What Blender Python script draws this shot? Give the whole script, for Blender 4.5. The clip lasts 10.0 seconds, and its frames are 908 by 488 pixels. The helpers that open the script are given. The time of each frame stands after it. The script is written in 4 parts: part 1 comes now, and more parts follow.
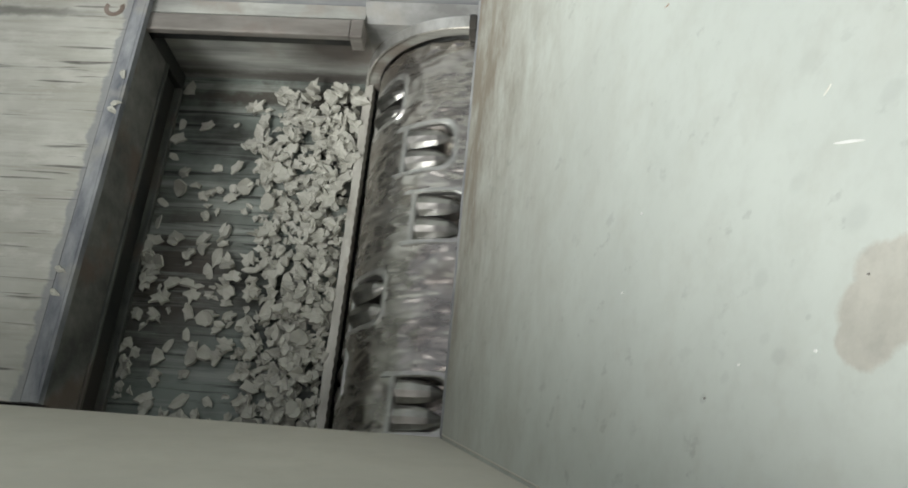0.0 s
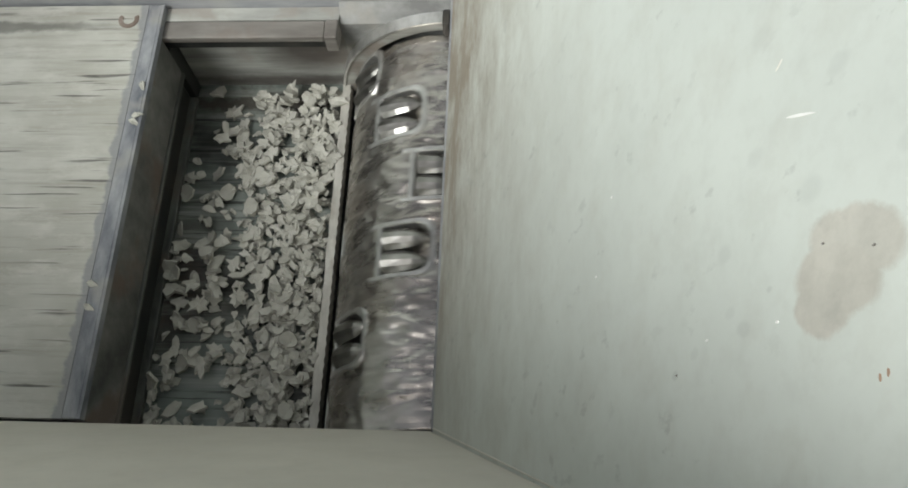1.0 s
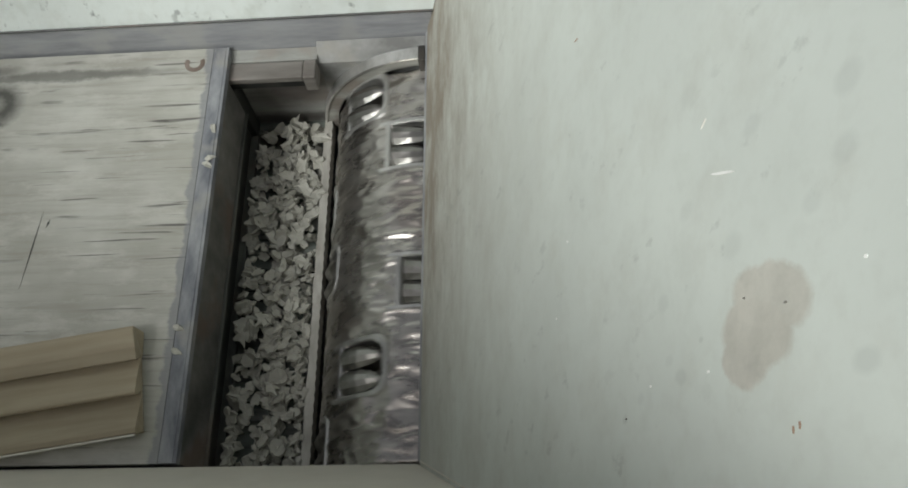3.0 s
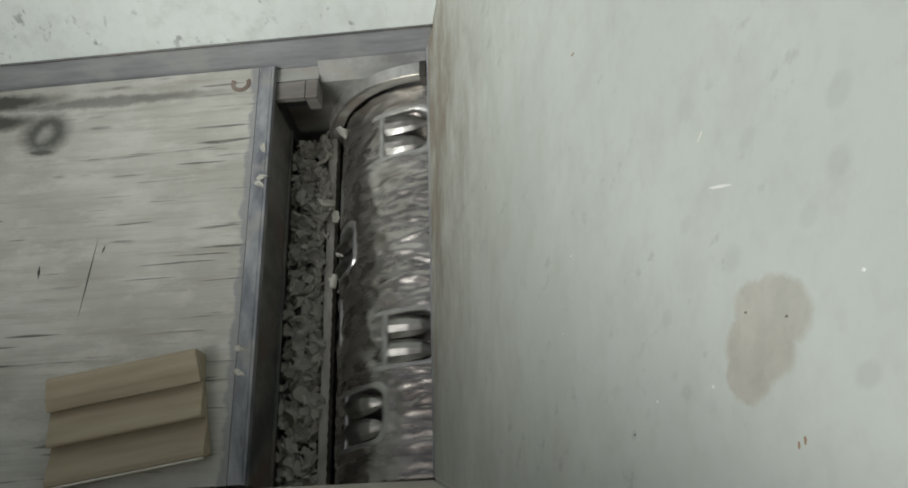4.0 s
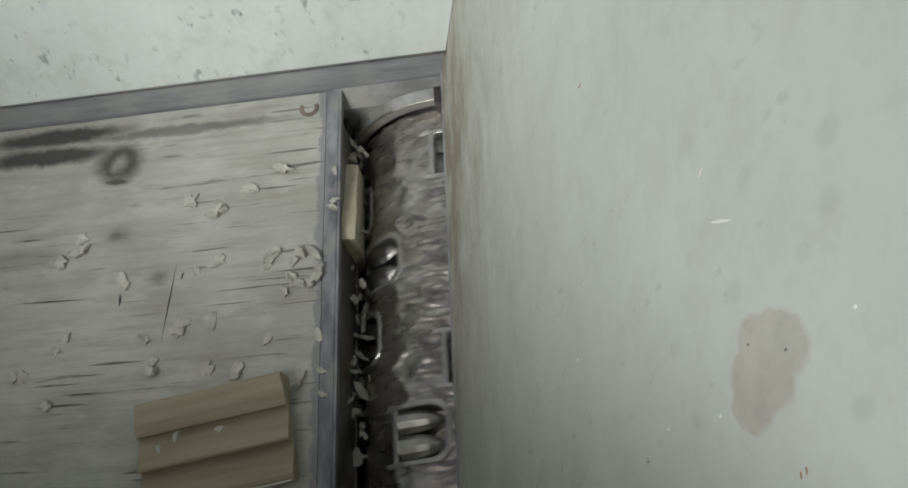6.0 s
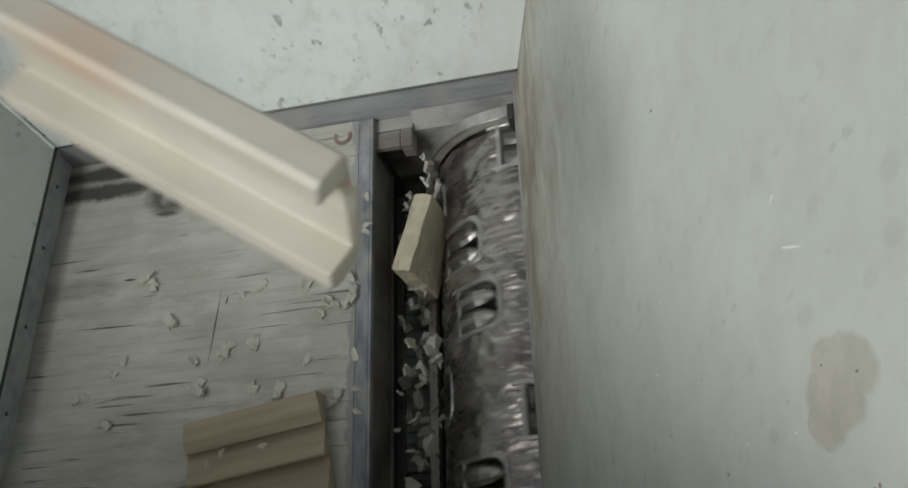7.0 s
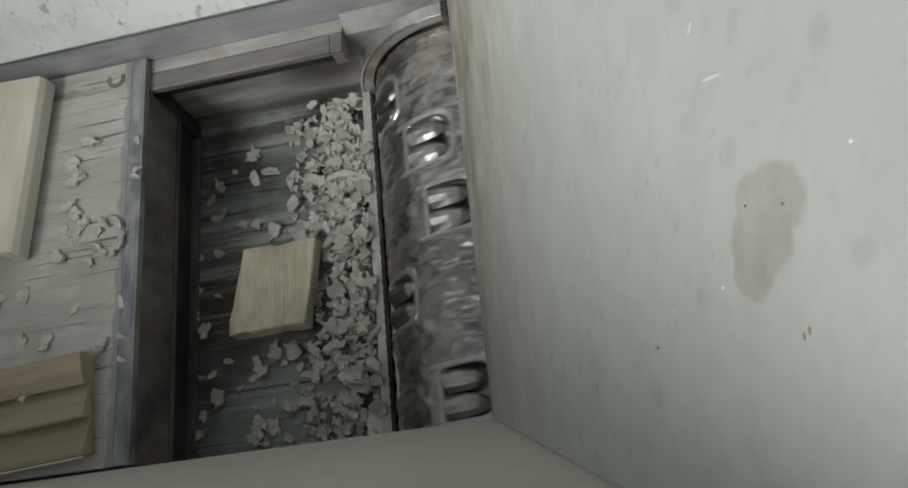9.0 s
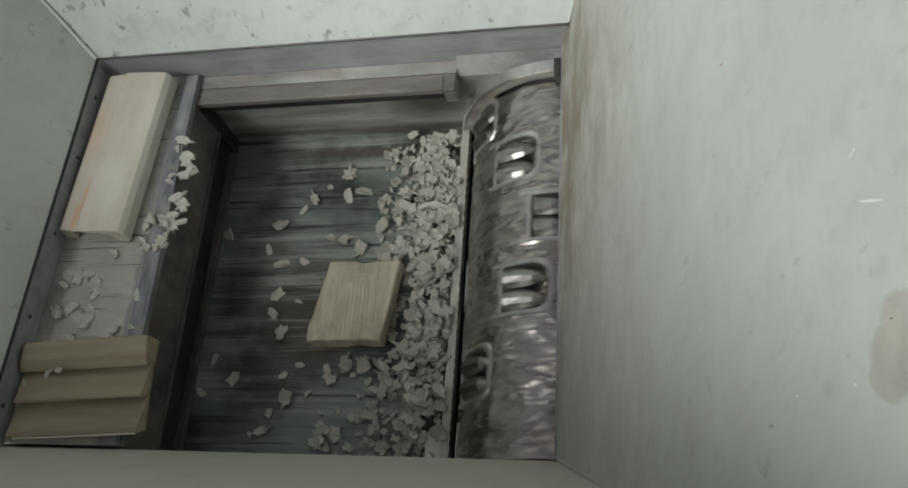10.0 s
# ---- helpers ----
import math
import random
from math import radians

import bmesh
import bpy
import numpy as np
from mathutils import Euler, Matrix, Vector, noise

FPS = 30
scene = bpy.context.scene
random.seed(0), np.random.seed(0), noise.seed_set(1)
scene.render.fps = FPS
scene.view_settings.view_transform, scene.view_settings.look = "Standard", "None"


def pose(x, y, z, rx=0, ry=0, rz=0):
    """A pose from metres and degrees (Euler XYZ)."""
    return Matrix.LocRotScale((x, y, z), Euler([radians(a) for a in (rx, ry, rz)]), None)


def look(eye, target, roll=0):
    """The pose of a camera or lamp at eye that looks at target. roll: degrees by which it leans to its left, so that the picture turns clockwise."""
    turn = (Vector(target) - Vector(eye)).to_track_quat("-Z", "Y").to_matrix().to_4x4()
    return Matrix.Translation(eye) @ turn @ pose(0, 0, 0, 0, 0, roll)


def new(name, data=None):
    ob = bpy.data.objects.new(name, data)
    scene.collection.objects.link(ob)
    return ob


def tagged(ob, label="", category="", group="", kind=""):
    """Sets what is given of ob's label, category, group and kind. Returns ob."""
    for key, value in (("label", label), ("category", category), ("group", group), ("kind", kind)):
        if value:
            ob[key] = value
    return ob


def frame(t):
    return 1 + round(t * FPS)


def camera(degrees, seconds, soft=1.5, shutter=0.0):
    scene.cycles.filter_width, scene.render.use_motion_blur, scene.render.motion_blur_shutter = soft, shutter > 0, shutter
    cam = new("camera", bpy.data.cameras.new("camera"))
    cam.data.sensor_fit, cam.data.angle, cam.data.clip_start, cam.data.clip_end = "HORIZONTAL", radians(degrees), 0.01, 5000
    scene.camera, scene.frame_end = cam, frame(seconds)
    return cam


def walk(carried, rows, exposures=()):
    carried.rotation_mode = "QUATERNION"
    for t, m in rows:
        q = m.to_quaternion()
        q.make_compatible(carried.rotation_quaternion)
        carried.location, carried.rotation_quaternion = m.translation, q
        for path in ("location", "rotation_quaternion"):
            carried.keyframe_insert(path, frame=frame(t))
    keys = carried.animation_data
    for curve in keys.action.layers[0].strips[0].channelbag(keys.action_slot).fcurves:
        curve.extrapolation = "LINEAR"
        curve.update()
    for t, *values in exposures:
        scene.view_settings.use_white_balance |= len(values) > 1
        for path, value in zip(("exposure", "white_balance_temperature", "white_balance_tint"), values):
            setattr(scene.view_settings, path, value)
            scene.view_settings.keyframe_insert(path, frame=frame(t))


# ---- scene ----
cam = camera(54.55, 10.0, soft=1.8, shutter=0.12)
PATH = [
    (0, pose(0.0994, -0.2336, 1.1887, 23.832, 2.842, 4.866)),
    (0.5, pose(0.1130, -0.2330, 1.1986, 23.712, 3.599, 2.321)),
    (1, pose(0.1158, -0.2387, 1.1922, 23.477, 3.593, 2.118)),
    (1.5, pose(0.1159, -0.2287, 1.1868, 23.583, 3.177, 2.843)),
    (2, pose(0.1309, -0.2034, 1.2269, 23.652, 4.163, 2.254)),
    (2.5, pose(0.1459, -0.2226, 1.2217, 24.081, 4.355, 1.058)),
    (4, pose(0.1593, -0.2147, 1.2249, 24.666, 6.357, -1.545)),
    (4.5, pose(0.1677, -0.2090, 1.2371, 25.323, 7.369, -2.390)),
    (5, pose(0.1579, -0.2205, 1.2321, 24.885, 7.637, -2.778)),
    (6.5, pose(0.1738, -0.2049, 1.2706, 25.720, 10.222, -1.864)),
    (7, pose(0.1705, -0.2109, 1.2925, 25.794, 13.410, -1.806)),
    (7.5, pose(0.1934, -0.2120, 1.2727, 25.325, 13.749, -3.072)),
    (8, pose(0.1818, -0.2130, 1.2646, 24.800, 14.070, -3.946)),
    (8.5, pose(0.2031, -0.2166, 1.2167, 22.333, 14.251, -5.171)),
    (9, pose(0.1987, -0.2240, 1.2014, 20.700, 12.843, -5.464)),
    (9.5, pose(0.1724, -0.2243, 1.2619, 21.938, 11.816, -2.305)),
    (10, pose(0.1292, -0.2369, 1.2886, 24.623, 11.451, 3.705)),
]
EXPOSURES = [(0, 0.17), (1.5, 0.15), (2, -0.19), (2.5, -0.16), (4, -0.35), (4.5, -0.29), (5, -0.44), (6.5, -0.53), (7, -0.60), (7.5, -0.48), (8, -0.43), (10, -0.42)]
walk(cam, PATH, EXPOSURES)

# ---- light: soft daylight from above the open hopper ----
world = bpy.data.worlds.new("daylight")
world.use_nodes = True
scene.world = world
sky = world.node_tree.nodes.new("ShaderNodeTexSky")
sky.sky_type = "NISHITA"
sky.sun_disc = False
sky.sun_elevation = radians(58)
sky.sun_rotation = radians(219)
sky.dust_density = 4.0
grey = world.node_tree.nodes.new("ShaderNodeHueSaturation")
grey.inputs["Saturation"].default_value = 0.35
world.node_tree.links.new(sky.outputs[0], grey.inputs["Color"])
world.node_tree.links.new(grey.outputs[0], world.node_tree.nodes["Background"].inputs[0])
world.node_tree.nodes["Background"].inputs[1].default_value = 0.065
sun = new("sun", bpy.data.lights.new("sun", "SUN"))
sun.data.energy = 3.3
sun.data.angle = radians(26)
sun.data.color = (0.95, 0.98, 0.955)
sun.matrix_world = look((-2.3, -2.40, 4.0), (0, 0.3, 0))


# ---- materials ----
FLOOR = -0.215


def nodes_of(name):
    m = bpy.data.materials.new(name)
    m.use_nodes = True
    nt = m.node_tree
    return m, nt, nt.nodes["Principled BSDF"]


def tex_noise(nt, coord, scale, detail=4.0, stretch=(1, 1, 1), rough=0.55):
    mp = nt.nodes.new("ShaderNodeMapping")
    mp.inputs["Scale"].default_value = stretch
    nt.links.new(coord, mp.inputs[0])
    n = nt.nodes.new("ShaderNodeTexNoise")
    n.inputs["Scale"].default_value = scale
    n.inputs["Detail"].default_value = detail
    n.inputs["Roughness"].default_value = rough
    nt.links.new(mp.outputs[0], n.inputs["Vector"])
    return n.outputs[0]


def ramp(nt, fac, lo, hi):
    r = nt.nodes.new("ShaderNodeMapRange")
    r.inputs["From Min"].default_value = lo
    r.inputs["From Max"].default_value = hi
    nt.links.new(fac, r.inputs["Value"])
    return r.outputs[0]


def math_node(nt, op, a, b=None):
    n = nt.nodes.new("ShaderNodeMath")
    n.operation = op
    for i, v in enumerate((a, b)):
        if v is None:
            continue
        if isinstance(v, (int, float)):
            n.inputs[i].default_value = v
        else:
            nt.links.new(v, n.inputs[i])
    return n.outputs[0]


def mix(nt, fac, a, b):
    n = nt.nodes.new("ShaderNodeMix")
    n.data_type = "RGBA"
    if isinstance(fac, (int, float)):
        n.inputs[0].default_value = fac
    else:
        nt.links.new(fac, n.inputs[0])
    for i, v in ((6, a), (7, b)):
        if isinstance(v, tuple):
            n.inputs[i].default_value = (*v, 1)
        else:
            nt.links.new(v, n.inputs[i])
    return n.outputs[2]


def bump(nt, bsdf, height, strength, distance):
    b = nt.nodes.new("ShaderNodeBump")
    b.inputs["Strength"].default_value = strength
    b.inputs["Distance"].default_value = distance
    nt.links.new(height, b.inputs["Height"])
    nt.links.new(b.outputs[0], bsdf.inputs["Normal"])


def coords(nt):
    return nt.nodes.new("ShaderNodeTexCoord").outputs["Object"]


def blot_mask(nt, co, blots, wobble=0.012, edge=0.12):
    """Sum of soft-edged ellipses (centre, radii) in object space, with ragged outlines."""
    nz = nt.nodes.new("ShaderNodeTexNoise")
    nz.inputs["Scale"].default_value = 34
    nz.inputs["Detail"].default_value = 6
    nz.inputs["Roughness"].default_value = 0.7
    nt.links.new(co, nz.inputs["Vector"])
    sub = nt.nodes.new("ShaderNodeVectorMath")
    sub.operation = "MULTIPLY_ADD"
    sub.inputs[1].default_value = (wobble * 2,) * 3
    nt.links.new(nz.outputs["Color"], sub.inputs[0])
    sub.inputs[2].default_value = (-wobble,) * 3
    add = nt.nodes.new("ShaderNodeVectorMath")
    nt.links.new(co, add.inputs[0])
    nt.links.new(sub.outputs[0], add.inputs[1])
    total = None
    for (c, r, power, *turn) in blots:
        mp = nt.nodes.new("ShaderNodeMapping")
        mp.vector_type = "TEXTURE"
        mp.inputs["Location"].default_value = c
        mp.inputs["Rotation"].default_value = turn[0] if turn else (0, 0, 0)
        mp.inputs["Scale"].default_value = r
        nt.links.new(add.outputs[0], mp.inputs[0])
        ln = nt.nodes.new("ShaderNodeVectorMath")
        ln.operation = "LENGTH"
        nt.links.new(mp.outputs[0], ln.inputs[0])
        m = nt.nodes.new("ShaderNodeMapRange")
        m.inputs["From Min"].default_value = 1.0 + edge
        m.inputs["From Max"].default_value = 1.0 - edge
        m.inputs["To Max"].default_value = power
        nt.links.new(ln.outputs["Value"], m.inputs["Value"])
        total = m.outputs[0] if total is None else math_node(nt, "MAXIMUM", total, m.outputs[0])
    return total


PAINT = (0.585, 0.62, 0.575)


def painted_wall(name, streak_axis, stains=(), faint=(), specks=0.0, wear=None, paint=PAINT):
    """Pale grey-green sheet steel paint with rubbed brown streaks, blots and specks."""
    m, nt, bs = nodes_of(name)
    co = coords(nt)
    big = tex_noise(nt, co, 3.0, 3)
    col = mix(nt, ramp(nt, big, 0.3, 0.7), tuple(c * 0.92 for c in paint), tuple(min(1, c * 1.06) for c in paint))
    fine = tex_noise(nt, co, 60, 5)
    col = mix(nt, math_node(nt, "MULTIPLY", ramp(nt, fine, 0.5, 0.8), 0.25), col, (0.45, 0.46, 0.42))
    st = tex_noise(nt, co, 16, 6, streak_axis, 0.65)
    st2 = tex_noise(nt, co, 14, 8, (0.8, 0.62, 1.5), 0.72)
    col = mix(nt, math_node(nt, "MULTIPLY", ramp(nt, st, 0.5, 0.75), 0.22), col, (0.42, 0.40, 0.34))
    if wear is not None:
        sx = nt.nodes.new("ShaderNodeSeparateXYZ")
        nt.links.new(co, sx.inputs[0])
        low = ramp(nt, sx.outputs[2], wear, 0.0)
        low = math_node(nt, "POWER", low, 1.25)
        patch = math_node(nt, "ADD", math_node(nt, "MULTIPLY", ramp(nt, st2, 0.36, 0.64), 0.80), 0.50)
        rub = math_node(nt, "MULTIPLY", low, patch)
        # Wear fades towards the near end, also painting that shaded corner lighter.
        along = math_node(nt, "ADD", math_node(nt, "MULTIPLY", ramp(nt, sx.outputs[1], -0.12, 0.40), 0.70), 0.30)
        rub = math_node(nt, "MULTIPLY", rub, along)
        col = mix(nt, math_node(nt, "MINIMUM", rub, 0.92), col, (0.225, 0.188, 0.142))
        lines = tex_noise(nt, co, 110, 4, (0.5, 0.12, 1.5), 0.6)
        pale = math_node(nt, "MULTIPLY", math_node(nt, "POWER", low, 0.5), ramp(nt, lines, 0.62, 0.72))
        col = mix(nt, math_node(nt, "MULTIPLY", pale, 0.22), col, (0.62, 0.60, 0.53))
    if faint:
        col = mix(nt, blot_mask(nt, co, faint, 0.0035, 0.3), col, (0.33, 0.35, 0.33))
    if stains:
        mk = blot_mask(nt, co, stains, 0.007, 0.09)
        inner = mix(nt, ramp(nt, tex_noise(nt, co, 30, 6, (1, 1, 1), 0.7), 0.38, 0.62), (0.52, 0.485, 0.425), (0.40, 0.375, 0.325))
        core = blot_mask(nt, co, [(c, (0.5, r[1] * 0.72, r[2] * 0.72), 1, *turn) for c, r, _, *turn in stains], 0.010, 0.3)
        inner = mix(nt, math_node(nt, "MULTIPLY", core, 0.12), inner, (0.56, 0.53, 0.47))
        col = mix(nt, math_node(nt, "MULTIPLY", mk, 0.8), col, inner)
    if specks:
        where = ramp(nt, tex_noise(nt, co, 5, 2), 0.40, 0.60)
        cloud = math_node(nt, "MULTIPLY", ramp(nt, tex_noise(nt, co, 22, 6, (1, 1, 1), 0.65), 0.50, 0.66), where)
        col = mix(nt, math_node(nt, "MULTIPLY", cloud, specks * 0.45), col, (0.33, 0.355, 0.31))
        sp = tex_noise(nt, co, 44, 6, (1, 1, 0.6), 0.6)
        sp = math_node(nt, "MULTIPLY", ramp(nt, sp, 0.605, 0.66), where)
        col = mix(nt, math_node(nt, "MULTIPLY", sp, specks), col, (0.14, 0.145, 0.14))
    nt.links.new(col, bs.inputs["Base Color"])
    nt.links.new(ramp(nt, st, -0.6, 1.4), bs.inputs["Roughness"])
    bump(nt, bs, fine, 0.12, 0.002)
    return m


def steel(name, dark, light, streak=(1, 1, 1), scale=20, metal=0.6, rough=0.5, spots=None, relief=0.25, blots=(), blot_tone=(0.1, 0.1, 0.1)):
    """Worn steel: two tones along streaks, with rust or paint patches."""
    m, nt, bs = nodes_of(name)
    co = coords(nt)
    a = tex_noise(nt, co, scale, 6, streak, 0.65)
    b = tex_noise(nt, co, scale * 0.25, 4)
    f = math_node(nt, "ADD", math_node(nt, "MULTIPLY", a, 0.65), math_node(nt, "MULTIPLY", b, 0.35))
    col = mix(nt, ramp(nt, f, 0.38, 0.62), dark, light)
    if spots:
        c = tex_noise(nt, co, scale * 0.5, 5)
        col = mix(nt, math_node(nt, "MULTIPLY", ramp(nt, c, 0.52, 0.62), 0.7), col, spots)
    if blots:
        col = mix(nt, blot_mask(nt, co, blots, 0.012, 0.5), col, blot_tone)
    nt.links.new(col, bs.inputs["Base Color"])
    bs.inputs["Metallic"].default_value = metal
    r = nt.nodes.new("ShaderNodeMapRange")
    r.inputs["To Min"].default_value = rough - 0.12
    r.inputs["To Max"].default_value = rough + 0.2
    nt.links.new(a, r.inputs["Value"])
    nt.links.new(r.outputs[0], bs.inputs["Roughness"])
    bump(nt, bs, f, relief, 0.004)
    return m


def cream_material():
    """Cream composite with pinkish handling stains, one orange scorch and fine drawn lines."""
    m, nt, bs = nodes_of("cream_composite")
    co = coords(nt)
    n = tex_noise(nt, co, 11, 5, (1.6, 0.7, 1.6))
    col = mix(nt, ramp(nt, n, 0.35, 0.65), (0.63, 0.595, 0.515), (0.52, 0.48, 0.40))
    pink = math_node(nt, "MULTIPLY", ramp(nt, tex_noise(nt, co, 9, 5, (1, 0.8, 1), 0.6), 0.42, 0.60), blot_mask(nt, co, [((-0.042, 0.0, 0.045), (0.034, 0.17, 0.014), 0.6)], 0.01, 0.5))
    col = mix(nt, pink, col, (0.56, 0.45, 0.385))
    scorch = blot_mask(nt, co, [((-0.030, -0.105, 0.04), (0.0045, 0.040, 1), 0.75), ((-0.036, -0.140, 0.04), (0.006, 0.026, 1), 0.8), ((-0.052, 0.04, 0.037), (0.02, 0.05, 1), 0.35)], 0.006, 0.5)
    col = mix(nt, scorch, col, (0.62, 0.36, 0.20))
    pale = blot_mask(nt, co, [((0.02, -0.08, 0.04), (0.028, 0.06, 1), 0.45), ((0.066, 0.0, 0.04), (0.006, 0.17, 1), 0.5)], 0.012, 0.5)
    col = mix(nt, pale, col, (0.70, 0.675, 0.61))
    nt.links.new(col, bs.inputs["Base Color"])
    bs.inputs["Roughness"].default_value = 0.5
    bump(nt, bs, tex_noise(nt, co, 60, 4, (2, 0.2, 1)), 0.15, 0.002)
    return m


def floor_material():
    """Oily dark floor plate: long pale scrapes along the stroke, greenish film, a rust-brown patch."""
    m, nt, bs = nodes_of("scraped_dark_floor")
    co = coords(nt)
    film = ramp(nt, tex_noise(nt, co, 5.5, 4), 0.36, 0.56)
    base = mix(nt, film, (0.050, 0.053, 0.046), (0.21, 0.24, 0.217))
    rusty = blot_mask(nt, co, [((-0.50, 0.30, FLOOR), (0.10, 0.14, 1), 0.8), ((-0.36, 0.66, FLOOR), (0.20, 0.022, 1), 0.8), ((-0.60, 0.42, FLOOR), (0.06, 0.10, 1), 0.6)], 0.05, 0.5)
    base = mix(nt, rusty, base, (0.066, 0.05, 0.04))
    long_scrape = tex_noise(nt, co, 15, 6, (0.13, 2.6, 1), 0.7)
    fine_scrape = tex_noise(nt, co, 34, 5, (0.10, 3.0, 1), 0.7)
    pale = math_node(nt, "MULTIPLY", ramp(nt, long_scrape, 0.50, 0.62), math_node(nt, "ADD", math_node(nt, "MULTIPLY", film, 0.6), 0.3))
    col = mix(nt, math_node(nt, "MINIMUM", pale, 0.9), base, (0.32, 0.34, 0.31))
    dark = ramp(nt, fine_scrape, 0.56, 0.64)
    col = mix(nt, math_node(nt, "MULTIPLY", dark, 0.85), col, (0.022, 0.022, 0.020))
    nt.links.new(col, bs.inputs["Base Color"])
    bs.inputs["Metallic"].default_value = 0.3
    nt.links.new(ramp(nt, fine_scrape, -0.5, 1.6), bs.inputs["Roughness"])
    bump(nt, bs, math_node(nt, "SUBTRACT", long_scrape, dark), 0.25, 0.003)
    return m


def ram_top_material():
    """Grey-tan scuffed plate with short dark scores along the stroke and oily smudges."""
    m, nt, bs = nodes_of("scuffed_plate")
    co = coords(nt)
    cloud = tex_noise(nt, co, 6, 4)
    grain = tex_noise(nt, co, 30, 7, (0.12, 2.2, 1), 0.75)
    col = mix(nt, ramp(nt, cloud, 0.35, 0.65), (0.37, 0.365, 0.32), (0.50, 0.50, 0.455))
    col = mix(nt, math_node(nt, "MULTIPLY", ramp(nt, grain, 0.48, 0.64), 0.6), col, (0.31, 0.29, 0.25))
    scuff = math_node(nt, "MULTIPLY", ramp(nt, tex_noise(nt, co, 13, 7, (0.5, 1.3, 1), 0.75), 0.5, 0.62), 0.55)
    col = mix(nt, scuff, col, (0.57, 0.565, 0.52))
    score = tex_noise(nt, co, 26, 3, (0.2, 5.0, 1), 0.5)
    where = ramp(nt, tex_noise(nt, co, 7, 3), 0.45, 0.6)
    sx = nt.nodes.new("ShaderNodeSeparateXYZ")
    nt.links.new(co, sx.inputs[0])
    where = math_node(nt, "MAXIMUM", where, math_node(nt, "MULTIPLY", ramp(nt, sx.outputs[0], -0.2, -0.06), 0.9))
    score = math_node(nt, "MULTIPLY", ramp(nt, score, 0.62, 0.67), where)
    col = mix(nt, math_node(nt, "MULTIPLY", score, 0.85), col, (0.06, 0.055, 0.05))
    oil = blot_mask(nt, co, [((-0.535, 0.695, 0), (0.135, 0.017, 1), 0.97), ((-0.545, 0.655, 0), (0.125, 0.018, 1), 0.97), ((-0.30, 0.680, 0), (0.19, 0.010, 1), 0.6),
                             ((-0.404, 0.626, 0), (0.042, 0.040, 1), 0.9), ((-0.405, 0.588, 0), (0.024, 0.007, 1), 0.9), ((-0.55, 0.45, 0), (0.07, 0.018, 1), 0.25)], 0.014, 0.35)
    clear = blot_mask(nt, co, [((-0.405, 0.622, 0), (0.013, 0.015, 1), 0.5)], 0.016, 0.5)
    oil = math_node(nt, "MULTIPLY", math_node(nt, "SUBTRACT", oil, clear), ramp(nt, grain, 0.16, 0.40))
    oil = math_node(nt, "MAXIMUM", oil, 0.0)
    col = mix(nt, oil, col, (0.06, 0.06, 0.053))
    ragged = math_node(nt, "ADD", sx.outputs[0], math_node(nt, "MULTIPLY", tex_noise(nt, co, 30, 5, (0.6, 1, 1), 0.7), 0.034))
    col = mix(nt, math_node(nt, "MULTIPLY", ramp(nt, ragged, -0.0235, -0.0185), 0.75), col, (0.225, 0.232, 0.245))
    nt.links.new(col, bs.inputs["Base Color"])
    bs.inputs["Roughness"].default_value = 0.55
    bs.inputs["Metallic"].default_value = 0.15
    bump(nt, bs, math_node(nt, "SUBTRACT", grain, score), 0.3, 0.003)
    return m


def plastic(name, a, b, rough=0.6, scale=40, stretch=(1, 1, 1), by_piece=0.0, sawn=0.0):
    """Wood-plastic composite: matt, cloudy, with drawn lines."""
    m, nt, bs = nodes_of(name)
    co = coords(nt)
    n = tex_noise(nt, co, scale, 5, stretch)
    col = mix(nt, ramp(nt, n, 0.35, 0.65), a, b)
    if by_piece:
        info = nt.nodes.new("ShaderNodeObjectInfo")
        col = mix(nt, math_node(nt, "MULTIPLY", info.outputs["Random"], by_piece), col, tuple(c * 0.62 for c in a))
        geo = nt.nodes.new("ShaderNodeNewGeometry")
        col = mix(nt, math_node(nt, "MULTIPLY", geo.outputs["Random Per Island"], by_piece), col, tuple(c * 0.75 for c in b))
    nt.links.new(col, bs.inputs["Base Color"])
    bs.inputs["Roughness"].default_value = rough
    if sawn:
        wv = nt.nodes.new("ShaderNodeTexWave")
        wv.bands_direction = "X"
        wv.inputs["Scale"].default_value = sawn
        wv.inputs["Distortion"].default_value = 2.5
        wv.inputs["Detail"].default_value = 2
        nt.links.new(co, wv.inputs["Vector"])
        dirt = ramp(nt, tex_noise(nt, co, 18, 6), 0.5, 0.7)
        col = mix(nt, math_node(nt, "MULTIPLY", dirt, 0.5), col, tuple(c * 0.5 for c in b))
        nt.links.new(col, bs.inputs["Base Color"])
        wv.inputs["Distortion"].default_value = 1.2
        patch = blot_mask(nt, co, [((0.015, -0.020, 0.034), (0.042, 0.045, 1), 1.0)], 0.02, 0.5)
        ridges = math_node(nt, "MULTIPLY", wv.outputs["Fac"], math_node(nt, "ADD", math_node(nt, "MULTIPLY", patch, 0.9), 0.1))
        bump(nt, bs, math_node(nt, "ADD", ridges, math_node(nt, "MULTIPLY", n, 1.5)), 0.5, 0.003)
    else:
        bump(nt, bs, n, 0.3, 0.003)
    return m


